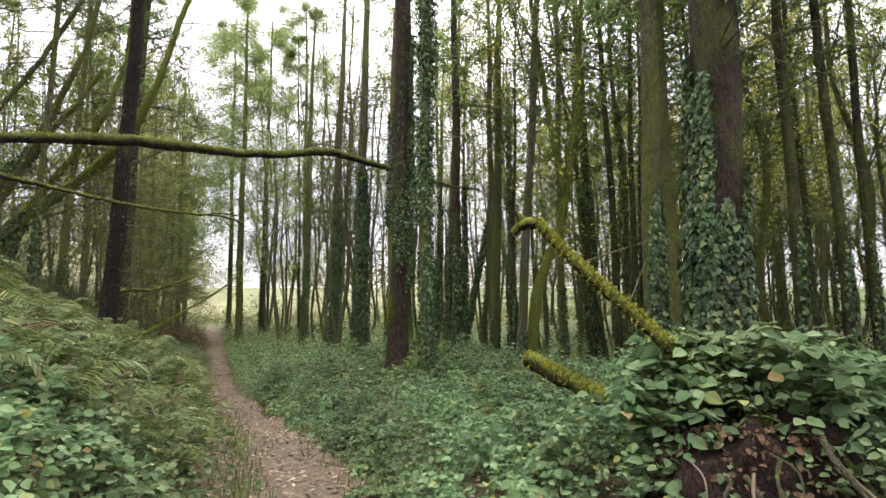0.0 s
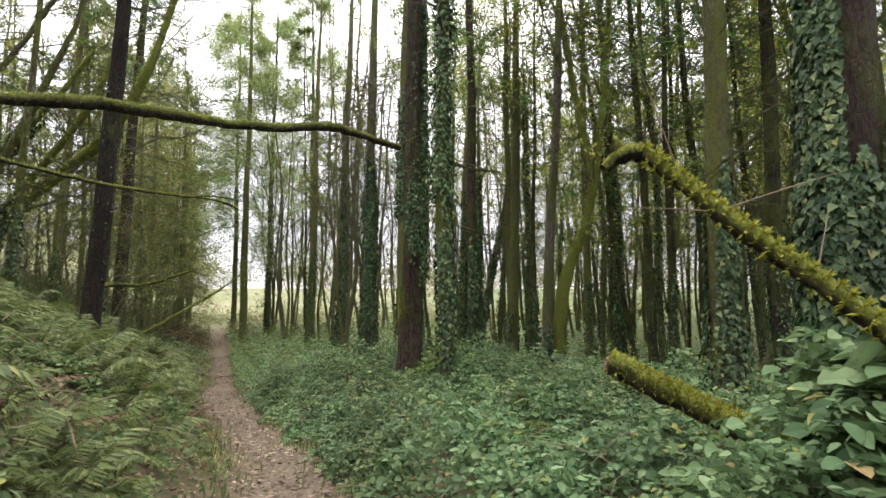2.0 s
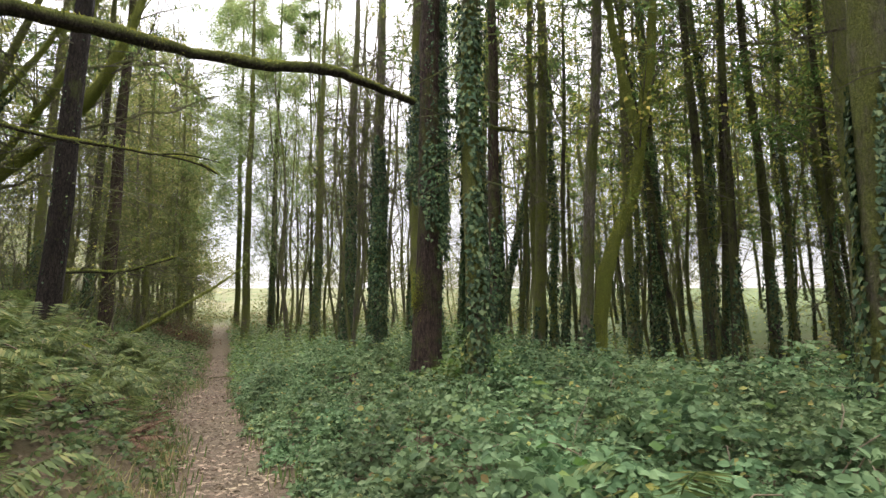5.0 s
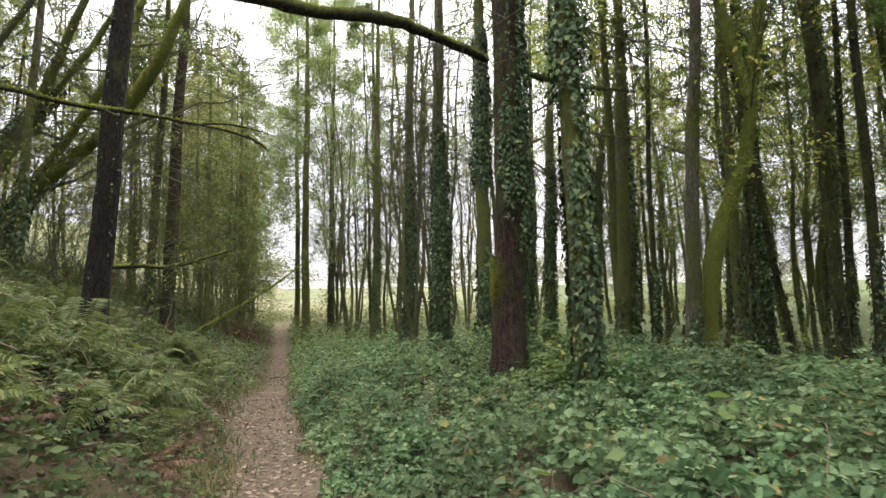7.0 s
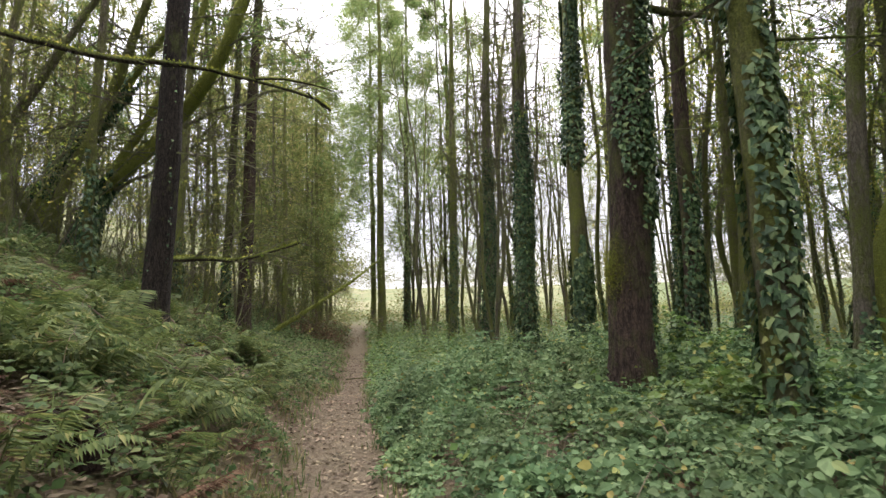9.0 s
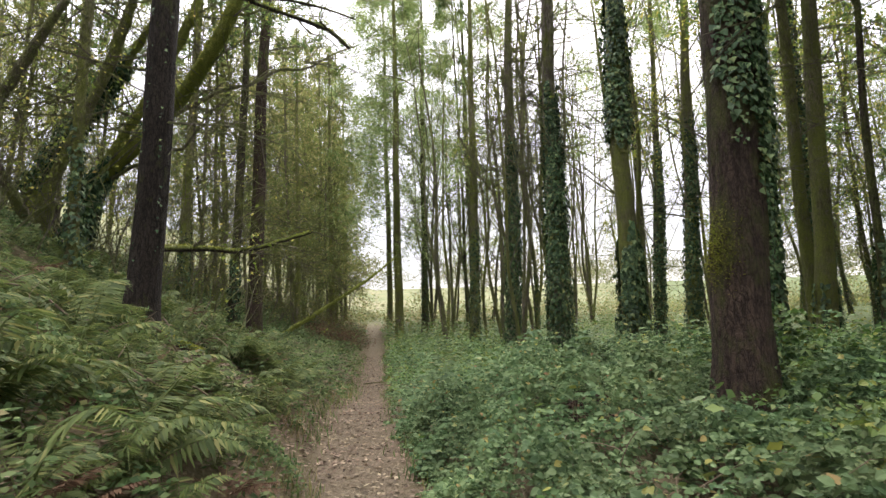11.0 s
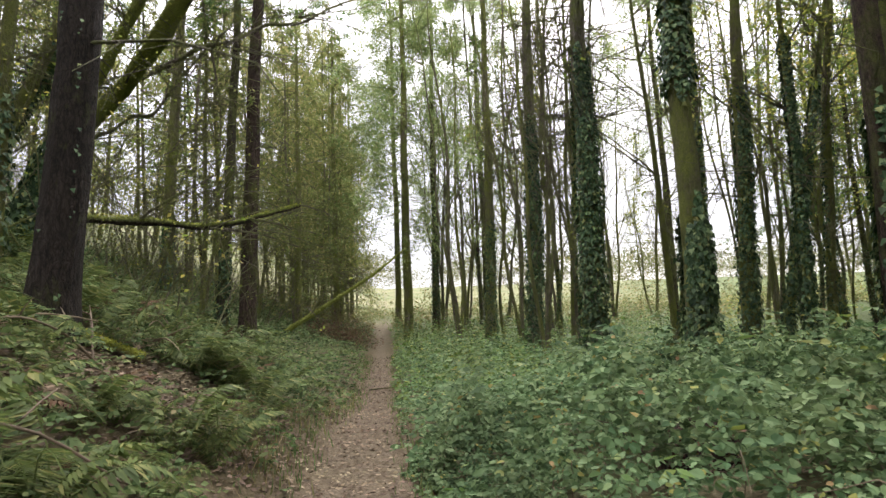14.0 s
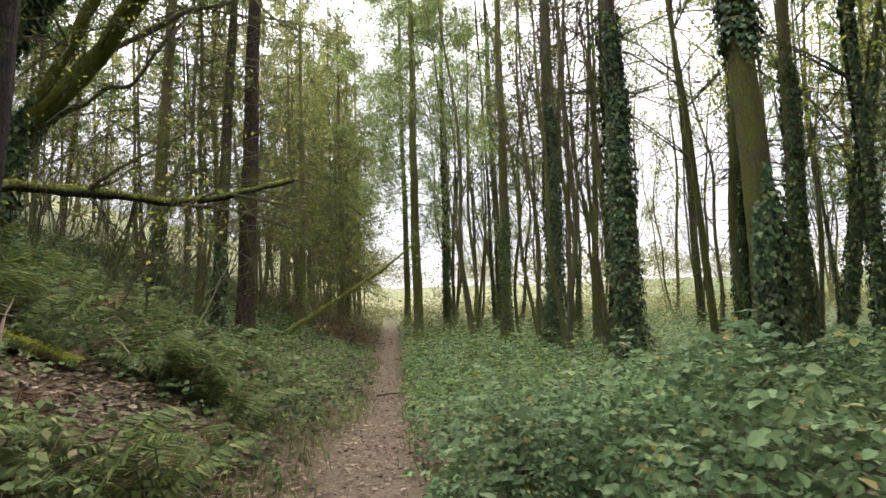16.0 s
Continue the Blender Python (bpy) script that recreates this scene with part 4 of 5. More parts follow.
moss_tufts(bowed, BOW[1:8], [0.155, 0.13, 0.1], 4200, 0.035, 82, MOSS, bow_trunk)
bt, tips = Build(), []
for k in range(22):
    s = np.array(BOW[6 + k % 5])
    twig_set(bt, tips, s - np.array(bowed.location), (q.uniform(-1, 1), q.uniform(-1, 1), q.uniform(0.3, 1.2)), q.uniform(1.4, 2.8), 0.025, 2, q, 0.0, 0.5)
tagged(part("twig_mass", bt.mesh("twig_mass", BARK_TWIG), bowed), kind="stuff")
lv, lf = spray(tips, 7, 0.1, 0.3, q, 0.3, 0.14)
tagged(part("crown", mesh_from("crown", lv, lf, AUTUMN), bowed, "thin yellowing leaves"), kind="stuff")

# the stick that leans over the path
stick = thing("leaning_dead_pole", "thin mossy dead pole leaning over the path", "dead tree", (-3.8, 33.8, ground_at(-3.8, 33.8)))
limb_part(stick, "pole", [(-4.6, 33.7, ground_at(-4.6, 33.7)), (-3.72, 33.79, 0.9), (-1.55, 34.11, 2.24), (-0.11, 34.48, 3.19), (1.2, 34.87, 4.24)], 0.12, 0.04, BARK_GREEN, 90, "", 9)
limb_part(stick, "side_twig", [(-2.6, 33.9, 1.6), (-2.0, 33.8, 2.6), (-1.7, 33.8, 3.6)], 0.04, 0.015, BARK_TWIG, 91, "", 6)
limb_part(stick, "side_twig", [(-3.2, 33.9, 1.2), (-3.4, 33.8, 2.2), (-3.3, 33.8, 3.3)], 0.035, 0.015, BARK_TWIG, 92, "", 6)


# fallen logs by the right of the path
def mossy_log(label, pts, r0, r1, seed, tufts, end=True):
    base = pts[-1]
    log = thing("mossy_log", label, "log", (base[0], base[1], ground_at(base[0], base[1])))
    stem, _ = limb_part(log, "stem", pts, r0, r1, LOG_MOSS, seed, "", 18, 0.09, 0.05)
    moss_tufts(log, pts, [r0, r1], tufts, 0.026, seed + 1, MOSS, stem)
    if end:
        p, d = np.array(pts[0]), np.array(pts[0]) - np.array(pts[1])
        d /= np.linalg.norm(d)
        v, f, _ = tube(np.array([p - 0.02 * d, p + 0.012 * d, p + 0.03 * d]) - np.array(log.location), [r0 * 0.94, r0 * 0.9, 0.02], 14, 0.08, seed + 2, cap=False)
        part("broken_end", mesh_from("broken_end", v, f, BROKEN_WOOD, shade=False), stem, "pale splintered broken end")
    return log


STUB = [(2.3, 4.1, 1.0), (2.6, 3.87, 0.8), (2.9, 3.62, 0.6), (3.3, 3.3, 0.3), (3.6, 3.1, 0.1)]
mossy_log("thick broken log covered with bright green moss", STUB, 0.06, 0.078, 95, 8000)
SNAG = [(1.93, 3.53, 1.93), (1.98, 3.5, 1.97), (2.05, 3.43, 1.97), (2.13, 3.3, 1.8), (2.2, 3.19, 1.66), (2.37, 2.93, 1.36), (2.5, 2.72, 1.12), (2.75, 2.4, 0.75), (3.0, 2.1, 0.3)]
snag = mossy_log("broken mossy branch rising from the brambles", SNAG[2:], 0.032, 0.05, 98, 5000, False)
limb_part(snag, "hooked_end", [SNAG[2], SNAG[1], SNAG[0], (SNAG[0][0] - 0.02, SNAG[0][1], SNAG[0][2] - 0.025)], 0.042, 0.025, LOG_MOSS, 99, "", 12, 0.12, 0.03)
limb_part(snag, "knob", [SNAG[1], (SNAG[1][0] - 0.02, SNAG[1][1], SNAG[1][2] + 0.05), (SNAG[1][0] - 0.05, SNAG[1][1], SNAG[1][2] + 0.075)], 0.035, 0.02, LOG_MOSS, 100, "", 9, 0.1, 0.02)
for k, (i, e) in enumerate([(3, (-0.1, 0.1, 0.55)), (4, (0.5, -0.2, 0.16)), (4, (-0.35, 0.1, 0.02)), (5, (0.25, 0.1, 0.3))]):
    s = np.array(SNAG[i])
    limb_part(snag, "dead_twig", [s, s + 0.5 * np.array(e) + 0.01, s + np.array(e)], 0.004, 0.0015, STEM, 101 + k, "", 5)
BANKLOG = [(-2.9, 15.6, 0.95), (-2.5, 16.1, 0.93), (-2.15, 16.5, 0.82), (-1.85, 16.75, 0.7)]
BANKLOG = [(x, y, ground_at(x, y) + 0.07) for x, y, z in BANKLOG]
mossy_log("mossy branch lying among leaf litter on the bank", BANKLOG, 0.065, 0.07, 110, 2200)
tw = thing("fallen_twig", "small dark twig lying across the path", "twig", (0.35, 26.5, ground_at(0.35, 26.5)))
limb_part(tw, "stem", [(0.0, 26.45, ground_at(0, 26.45) + 0.03), (0.4, 26.5, ground_at(0.4, 26.5) + 0.05), (0.8, 26.45, ground_at(0.8, 26.5) + 0.04)], 0.02, 0.012, BARK_DARK, 112, "", 6)


# ---------------------------------------------------------------- the wood behind: young trees
def template(name, label, r, h, mat, kind, crown_from, crown_len, seed, ivy=None, dead=8, bend=0.06, group="", scale=1.0):
    root, _, _ = make_tree(name, label, 0.0, 0.0, (0.0, 0.0), r, h, mat, kind, seed, ivy, bend, crown_from, crown_len, 2.0, dead, group=group, crown_scale=scale)
    return root


G_L, G_R = "young trees of the plantation", "slender trees of the wood"
plantation = [template("young_larch", "slender young larch with olive needles", 0.085, 13, BARK_TWIG, "larch", 3.0, 1.9, 201, None, 6, 0.06, G_L, 1.25),
              template("young_larch", "slender young larch with olive needles", 0.1, 15, BARK_MOSS, "larch", 4.5, 2.2, 202, None, 8, 0.08, G_L, 1.25),
              template("young_spruce", "slender young spruce with bare lower branches", 0.1, 16, BARK_DARK, "fir", 6.0, 1.9, 203, None, 34, 0.03, G_L, 1.2),
              template("bare_sapling", "bare mossy sapling with twisting stem", 0.075, 9, BARK_MOSS, "bare", 2.0, 2.4, 204, None, 6, 0.24, G_L)]
woodland = [template("slender_fir", "slender dark fir with a thin crown", 0.12, 18, BARK_DARK, "fir", 6.5, 2.0, 211, [(0, 4.5, 380, ALL, 0, 0.8)], 32, 0.05, G_R, 1.2),
            template("slender_ash", "slender mossy tree with yellowing leaves", 0.11, 15, BARK_MOSS, "broad", 4.0, 2.6, 212, [(0, 2.6, 220, ALL, 0, 0.8)], 10, 0.26, G_R, 1.2),
            template("slender_ash", "slender mossy tree with yellowing leaves", 0.085, 13, BARK_MOSS, "broad", 3.0, 2.4, 213, None, 10, 0.32, G_R, 1.2),
            template("ivied_sapling", "slender tree with ivy on its trunk", 0.12, 16, BARK_MOSS, "broad", 6.0, 2.4, 214, [(0, 7, 900, ALL, 0, 1.1)], 8, 0.14, G_R, 1.1),
            template("bare_tree", "dark bare tree with rising twisted limbs", 0.1, 12, BARK_TWIG, "bare", 2.2, 2.9, 215, [(0, 2.5, 160, ALL, 0, 0.8)], 4, 0.22, G_R),
            template("bare_tree", "dark bare tree with rising twisted limbs", 0.12, 13, BARK_MOSS, "bare", 2.8, 3.0, 216, None, 4, 0.18, G_R)]


def coppice(label, seed, stems):
    """Several wavy stems rising from one stool, with curving limbs."""
    q = np.random.default_rng(seed)
    root = tagged(new("coppiced_tree"), label, "tree", G_R)
    root.location = (0.0, 0.0, ground_at(0.0, 0.0))
    bd, tips = Build(), []
    for k in range(stems):
        a = 6.283 * k / stems + q.normal(0, 0.4)
        h, r = q.uniform(8.5, 13.0), q.uniform(0.06, 0.11)
        z = np.arange(-0.15, h, 0.35)
        ph = q.uniform(0, 6.28, 2)
        out = 0.12 + q.uniform(0.06, 0.17) * z + 0.16 * np.sin(z * 0.8 + ph[0]) * np.minimum(1, z / 2) + 0.07 * np.sin(z * 1.9 + ph[1])
        off = 0.16 * np.sin(z * 0.9 + ph[1]) * np.clip(z / 2, 0, 1)
        p = np.stack([np.cos(a) * out - np.sin(a) * off, np.sin(a) * out + np.cos(a) * off, z], -1)
        v, f, _ = tube(p, r * (1.15 - 0.9 * np.linspace(0, 1, len(p))), 8, 0.05, seed + k, cap=False)
        part("stem", mesh_from("stem", v, f, BARK_MOSS if k % 2 else BARK_TWIG, shade=True), root)
        for _ in range(6):
            i = q.integers(6, len(p) - 3)
            twig_set(bd, tips, p[i], (q.normal(0, 0.7), q.normal(0, 0.7), 1.0), q.uniform(1.5, 3.4), 0.028, 2, q, -0.15, 0.45, 4)
    tagged(part("twig_mass", bd.mesh("twig_mass", BARK_TWIG), root), kind="stuff")
    return root


woodland += [coppice("dark wavy-stemmed coppiced tree with bare twigs", 230, 3), coppice("mossy coppiced tree with curving bare limbs", 240, 4)]
taken = [(o.location.x, o.location.y) for o in tree_by.values()] + [(-6.7, 22.6), (7.9, 13.9)]
used = set()


def plant(kinds, weights, n, x0, x1, y0, y1, gap, seed, ok=lambda x, y: True, size=(0.8, 1.15), thick=1.0):
    q = np.random.default_rng(seed)
    done = tries = 0
    while done < n and tries < n * 60:
        tries += 1
        x, y = q.uniform(x0, x1), q.uniform(y0, y1)
        if not ok(x, y) or min((x - a) ** 2 + (y - b) ** 2 for a, b in taken) < gap * gap:
            continue
        ob = kinds[q.choice(len(kinds), p=weights)]
        s = q.uniform(*size)
        m = Matrix.Translation((x, y, ground_at(x, y) - 0.05)) @ Euler((q.normal(0, 0.04), q.normal(0, 0.04), q.uniform(0, 6.28))).to_matrix().to_4x4() @ Matrix.Diagonal((thick * q.uniform(0.8, 1.15), thick, s, 1))
        if ob.name not in used:
            used.add(ob.name)
            ob.matrix_basis = m
        else:
            copy_thing(ob, m)
        taken.append((x, y))
        done += 1


plant(plantation, [0.4, 0.3, 0.1, 0.2], 34, -8.0, -2.6, 30, 62, 0.9, 301, lambda x, y: x < -2.4 - 0.02 * (y - 30) and (y > 37 or x < -5.2), (0.95, 1.4))
plant(plantation, [0.25, 0.3, 0.25, 0.2], 72, -26, -4.4, 20, 58, 1.0, 302, lambda x, y: (y > 25 or x < -9.5) and (y > 37 or x < -5.4))
# unseen trees left of the view, added only to shade the bank
plant(plantation, [0.2, 0.3, 0.1, 0.4], 5, -13, -5.5, 5, 18, 1.8, 303)
plant(woodland, [0.2, 0.24, 0.24, 0.2, 0.06, 0.06, 0.0, 0.0], 64, 10, 34, 4, 40, 1.1, 304, lambda x, y: x > 0.45 * y + 2.2 and x > 9 and (x > 0.82 * y or y > 26))
plant(woodland, [0.04, 0.06, 0.08, 0.06, 0.16, 0.12, 0.26, 0.22], 15, 2.2, 19, 31, 52, 1.2, 305, size=(1.1, 1.8), thick=0.9)
plant(woodland, [0.0, 0.0, 0.0, 0.05, 0.15, 0.1, 0.4, 0.3], 13, 2.2, 11, 27, 46, 0.9, 317, lambda x, y: 1.6 < x < 0.27 * (y - 4.6) + 0.9, (0.95, 1.4))
plant(woodland, [0.02, 0.16, 0.2, 0.1, 0.1, 0.08, 0.18, 0.16], 5, 8.0, 16, 20, 34, 1.0, 306, lambda x, y: x > 0.3 * y, (0.9, 1.4))
plant(woodland, [0.4, 0.2, 0.2, 0.2, 0.0, 0.0, 0.0, 0.0], 18, 20, 46, 4, 44, 1.6, 308, lambda x, y: x > 0.45 * y, (0.9, 1.3))
# unseen trees behind the start, added to close the wood against open sky light
plant(woodland, [0.3, 0.3, 0.1, 0.2, 0.05, 0.05, 0.0, 0.0], 5, -10, 12, -14, -3, 2.5, 307)
plant(woodland, [0.2, 0.3, 0.3, 0.1, 0.05, 0.05, 0.0, 0.0], 44, 11, 38, 3, 36, 1.0, 309, lambda x, y: x > 0.42 * y + 3.5 and (x > 0.75 * y or y > 24), (0.85, 1.25), 0.75)
plant(woodland, [0.0, 0.1, 0.2, 0.0, 0.2, 0.1, 0.2, 0.2], 10, 3, 34, 44, 60, 1.8, 310, lambda x, y: True, (0.8, 1.2), 0.8)
plant(woodland, [0.3, 0.3, 0.25, 0.15, 0.0, 0.0, 0.0, 0.0], 19, 11, 27, 8, 24, 0.9, 316, lambda x, y: x > 0.72 * (y - 5) + 2.5, (0.9, 1.25), 0.75)
plant(plantation, [0.35, 0.35, 0.1, 0.2], 16, -9, -2.2, 46, 66, 1.0, 311, size=(0.9, 1.3))

plant(woodland, [0.0, 0.0, 0.0, 0.0, 0.3, 0.3, 0.2, 0.2], 14, -13, -4.6, 7, 24, 1.2, 312, lambda x, y: x < -0.25 * y - 1.8, (1.1, 1.5), 1.0)

plant(plantation, [0.2, 0.15, 0.15, 0.5], 28, -30, -8.5, 9, 34, 1.2, 313, lambda x, y: x < -0.3 * y - 5)

plant(woodland, [0.35, 0.3, 0.25, 0.1, 0.0, 0.0, 0.0, 0.0], 9, 12, 30, 20, 46, 1.4, 314, lambda x, y: x > 0.52 * y + 3, (1.0, 1.3), 0.9)

# ---------------------------------------------------------------- undergrowth
def scatter(n, x0, x1, y0, y1, keep, seed):
    q = np.random.default_rng(seed)
    x, y = q.uniform(x0, x1, n), q.uniform(y0, y1, n)
    ok = q.random(n) < keep(x, y)
    return x[ok], y[ok], q


def clear_of_trunks(x, y):
    ok = np.ones(len(x), bool)
    for a, b in taken:
        ok &= (x - a) ** 2 + (y - b) ** 2 > 0.03
    return ok


def hollow(x, y):
    """Where the earth of the upturned stump and of a sunken gap lies open among the brambles."""
    return np.clip(1.15 * np.exp(-(((x - 2.2) / 0.5) ** 2 + ((y - 1.85) / 0.45) ** 2)) + 1.1 * np.exp(-(((x - 2.75) / 0.3) ** 2 + ((y - 14.2) / 0.3) ** 2)), 0, 1)


def right_top(x, y):
    """Height of the brambles over the soil."""
    r = x - path_centre(y) - 0.3 - 0.12 * wave(x, y, 31, 1.2)
    h = 0.47 + 0.26 * wave(x, y, 32, 2.2) + 0.25 * wave(x, y, 33, 0.8)
    h = h * (0.75 + 0.5 * smooth(11, 14, y) * (1 - smooth(17, 20, y)))
    h = h * (1 - 0.5 * smooth(5, 11, x))
    h = h * (1 - 0.55 * np.exp(-(((x - 3.4) / 0.9) ** 2 + ((y - 12.2) / 1.1) ** 2)))
    tall = np.exp(-(((x - 2.9) / 0.95) ** 2 + ((y - 2.55) / 0.75) ** 2))
    return np.maximum(h * smooth(-0.05, 0.75, r), 0.02) * (1 - 0.9 * hollow(x, y)) + 0.68 * tall * (1 - hollow(x, y))


def left_top(x, y):
    r = path_centre(y) - 0.42 - x + 0.15 * wave(x, y, 41, 1.3)
    return np.maximum((0.24 + 0.15 * wave(x, y, 42, 1.5)) * smooth(0.0, 0.9, r), 0.02)


def bare_patch(x, y):
    """Where leaf litter lies open on the bank."""
    return np.exp(-(((x + 1.45) / 0.75) ** 2 + ((y - 16.5) / 1.15) ** 2)) + 0.9 * np.exp(-(((x + 0.9) / 0.35) ** 2 + ((y - 9.6) / 0.5) ** 2))


OLIVE = leaf_material("scrub_leaf", [(0.0, (0.1, 0.13, 0.045)), (0.7, (0.19, 0.2, 0.08)), (1.0, (0.28, 0.24, 0.11))], 0.8, 0.45, 0.05)


def leaf_cover(name, label, x, y, q, top, mat, size, trio=True, fine=False, lay=0.5, deep=0.8, crowded_top=True):
    h = top(x, y)
    n = len(x)
    u = 1 - q.random(n) ** 1.7 * deep if crowded_top else q.random(n) ** 1.25
    z = ground_height(x, y) + h * u + 0.02
    a = q.uniform(0, 6.283, n)
    tilt = q.normal(0, lay, n)
    along = np.stack([np.cos(a), np.sin(a), -0.15 + 0.5 * tilt], -1)
    nrm = np.stack([q.normal(0, lay, n), q.normal(0, lay, n) - 0.15, np.ones(n)], -1)
    pos = np.stack([x, y, z], -1)
    s = size * q.uniform(0.6, 1.35, n) * (1 + 0.3 * np.clip(wave(x, y, 59, 0.9), -1, 1))
    vs, fs, k = [], [], 0
    for turn, f in ((0, 1.0), (1.25, 0.8), (-1.25, 0.8)) if trio else ((0, 1.0), ):
        c, sn = np.cos(turn), np.sin(turn)
        al = np.stack([along[:, 0] * c - along[:, 1] * sn, along[:, 0] * sn + along[:, 1] * c, along[:, 2]], -1)
        tip = nrm + 0.2 * q.normal(size=(n, 3))
        v, fc = broad_leaves(pos + al * 0.012, al, tip, s * f) if fine == "broad" else leaves(pos + al * 0.01, al, tip, s * f, "oval", 0.22, 0.2) if fine else slips(pos + al * 0.01, al, tip, s * f, 0.33, 0.42)
        vs.append(v)
        fs.append(fc + k)
        k += len(v)
    return tagged(new(name, mesh_from(name, np.vstack(vs), np.vstack(fs), mat)), label, "undergrowth", kind="stuff")


def edge_right(x, y):
    return smooth(0.0, 0.25, x - path_centre(y) - 0.36 - 0.14 * wave(x, y, 31, 1.2))


def verge(y):
    """Extra width of the litter-strewn verge on the bank's side."""
    return 0.34 * smooth(13, 15, y) * (1 - smooth(20, 24, y))


def edge_left(x, y):
    return smooth(0.0, 0.45, path_centre(y) - verge(y) - 0.42 - x + 0.15 * wave(x, y, 41, 1.3))


x, y, q = scatter(112000, 0.4, 7.6, 0.4, 17, lambda x, y: edge_right(x, y) * (1 - 0.55 * smooth(4, 7.5, x)) * (0.05 + 0.95 * smooth(-0.62, -0.3, wave(x, y, 55, 1.1))) * (1 - 0.9 * hollow(x, y)), 401)
close = x - path_centre(y) < 2.1
leaf_cover("bramble_thicket", "dense green bramble thicket with a few yellow leaves", x[close], y[close], q, right_top, BRAMBLE, 0.055, fine="broad", lay=0.75)
leaf_cover("bramble_thicket", "dense green bramble thicket under the firs", x[~close], y[~close], q, right_top, BRAMBLE, 0.058, fine=True, lay=0.75)
x, y, q = scatter(110000, 0.3, 22, -1, 34, lambda x, y: edge_right(x, y) * np.maximum(smooth(15, 17.5, y), smooth(4, 7, x)) * np.clip(0.62 + 0.3 * wave(x, y, 44, 3), 0, 1) * (1 - 0.5 * smooth(9, 16, x)), 402)
leaf_cover("bramble_carpet", "low green bramble carpet under the trees", x, y, q, lambda x, y: right_top(x, y) * 1.15, BRAMBLE, 0.1)
x, y, q = scatter(9000, 0.8, 6.5, 4, 30, lambda x, y: edge_right(x, y) * smooth(0.2, 0.9, wave(x, y, 45, 2.5)), 403)
leaf_cover("bright_herbs", "fresh green herbs among the brambles", x, y, q, lambda x, y: right_top(x, y) + 0.16, HERB, 0.09, False)
x, y, q = scatter(64000, -7.0, 0.8, 0.6, 22, lambda x, y: edge_left(x, y) * (1 - np.clip(bare_patch(x, y), 0, 1)) * np.clip(0.6 + 0.4 * wave(x, y, 46, 2.0), 0.15, 1), 404)
nx, ny, _ = scatter(11000, -3.0, 0.4, 0.5, 4.2, lambda x, y: edge_left(x, y) * np.clip(0.7 + 0.4 * wave(x, y, 58, 1.0), 0.2, 1), 414)
leaf_cover("bank_brambles", "lush green brambles beside the start of the path", nx, ny, q, left_top, BRAMBLE, 0.06, fine="broad", lay=0.7)
leaf_cover("bank_brambles", "green brambles on the bank among ferns", x, y, q, left_top, BANK_LEAF, 0.06, lay=0.75)
x, y, q = scatter(36000, -12, 1.0, 20, 48, lambda x, y: edge_left(x, y) * 0.7, 405)
leaf_cover("bank_carpet", "low green plants on the far bank", x, y, q, lambda x, y: left_top(x, y) * 1.3, BANK_LEAF, 0.11)
x, y, q = scatter(46000, 0.4, 18, 23, 48, lambda x, y: edge_right(x, y) * np.clip(0.6 + 0.5 * wave(x, y, 47, 3), 0, 1), 406)
leaf_cover("edge_shrubs", "fresh green low shrubs at the wood's edge", x, y, q, lambda x, y: 0.4 + 0.95 * np.clip(wave(x, y, 48, 2.0), 0, 1), HERB, 0.11, crowded_top=False)

x, y, q = scatter(52000, 9, 44, 8, 52, lambda x, y: np.clip(0.15 + 0.7 * wave(x, y, 52, 5), 0, 1) * (x > 0.3 * y + 3), 407)
leaf_cover("wood_shrubs", "yellow-green shrubs deep in the wood", x, y, q, lambda x, y: 0.4 + 1.9 * np.clip(wave(x, y, 52, 5), 0, 1), AUTUMN, 0.11, False, crowded_top=False)
x, y, q = scatter(120000, -8, 44, 42, 64, lambda x, y: np.clip(0.5 + 0.6 * wave(x, y, 53, 6), 0.1, 1) * (np.abs(x - path_centre(y)) > 0.6 * (y < 56)), 408)
leaf_cover("field_edge_shrubs", "olive green scrub along the field's edge", x, y, q, lambda x, y: 0.35 + 2.0 * np.clip(wave(x, y, 53, 6), 0, 1) + 1.6 * np.clip(wave(x, y, 54, 2.2), 0, 1), OLIVE, 0.15, False, crowded_top=False)

x, y, q = scatter(20000, -6, 10, -9, 0.6, lambda x, y: np.maximum(edge_right(x, y), edge_left(x, y)) * np.clip(0.6 + 0.4 * wave(x, y, 46, 2.0), 0.15, 1), 409)
leaf_cover("bramble_carpet", "low green brambles behind the start of the walk", x, y, q, lambda x, y: 0.25 + 0.12 * wave(x, y, 42, 1.5), BRAMBLE, 0.08)

# fallen leaves on path and bank
x, y, q = scatter(130000, -6, 7, 0.5, 34, lambda x, y: np.clip(0.95 * np.exp(-((x - path_centre(y) + 0.5 * verge(y)) / (0.75 + 0.4 * verge(y))) ** 2) + 0.35 * (x < path_centre(y)) + 0.12 + bare_patch(x, y), 0, 1), 410)
ex, ey = q.normal(-1.4, 0.7, 6000), q.normal(16.3, 1.1, 6000)
hx, hy = q.normal(-0.95, 0.4, 2200), q.normal(10.0, 0.7, 2200)
x, y = np.r_[x, ex, hx], np.r_[y, ey, hy]
n = len(x)
a = q.uniform(0, 6.283, n)
pos = np.stack([x, y, ground_height(x, y) + q.uniform(0.004, 0.03, n)], -1)
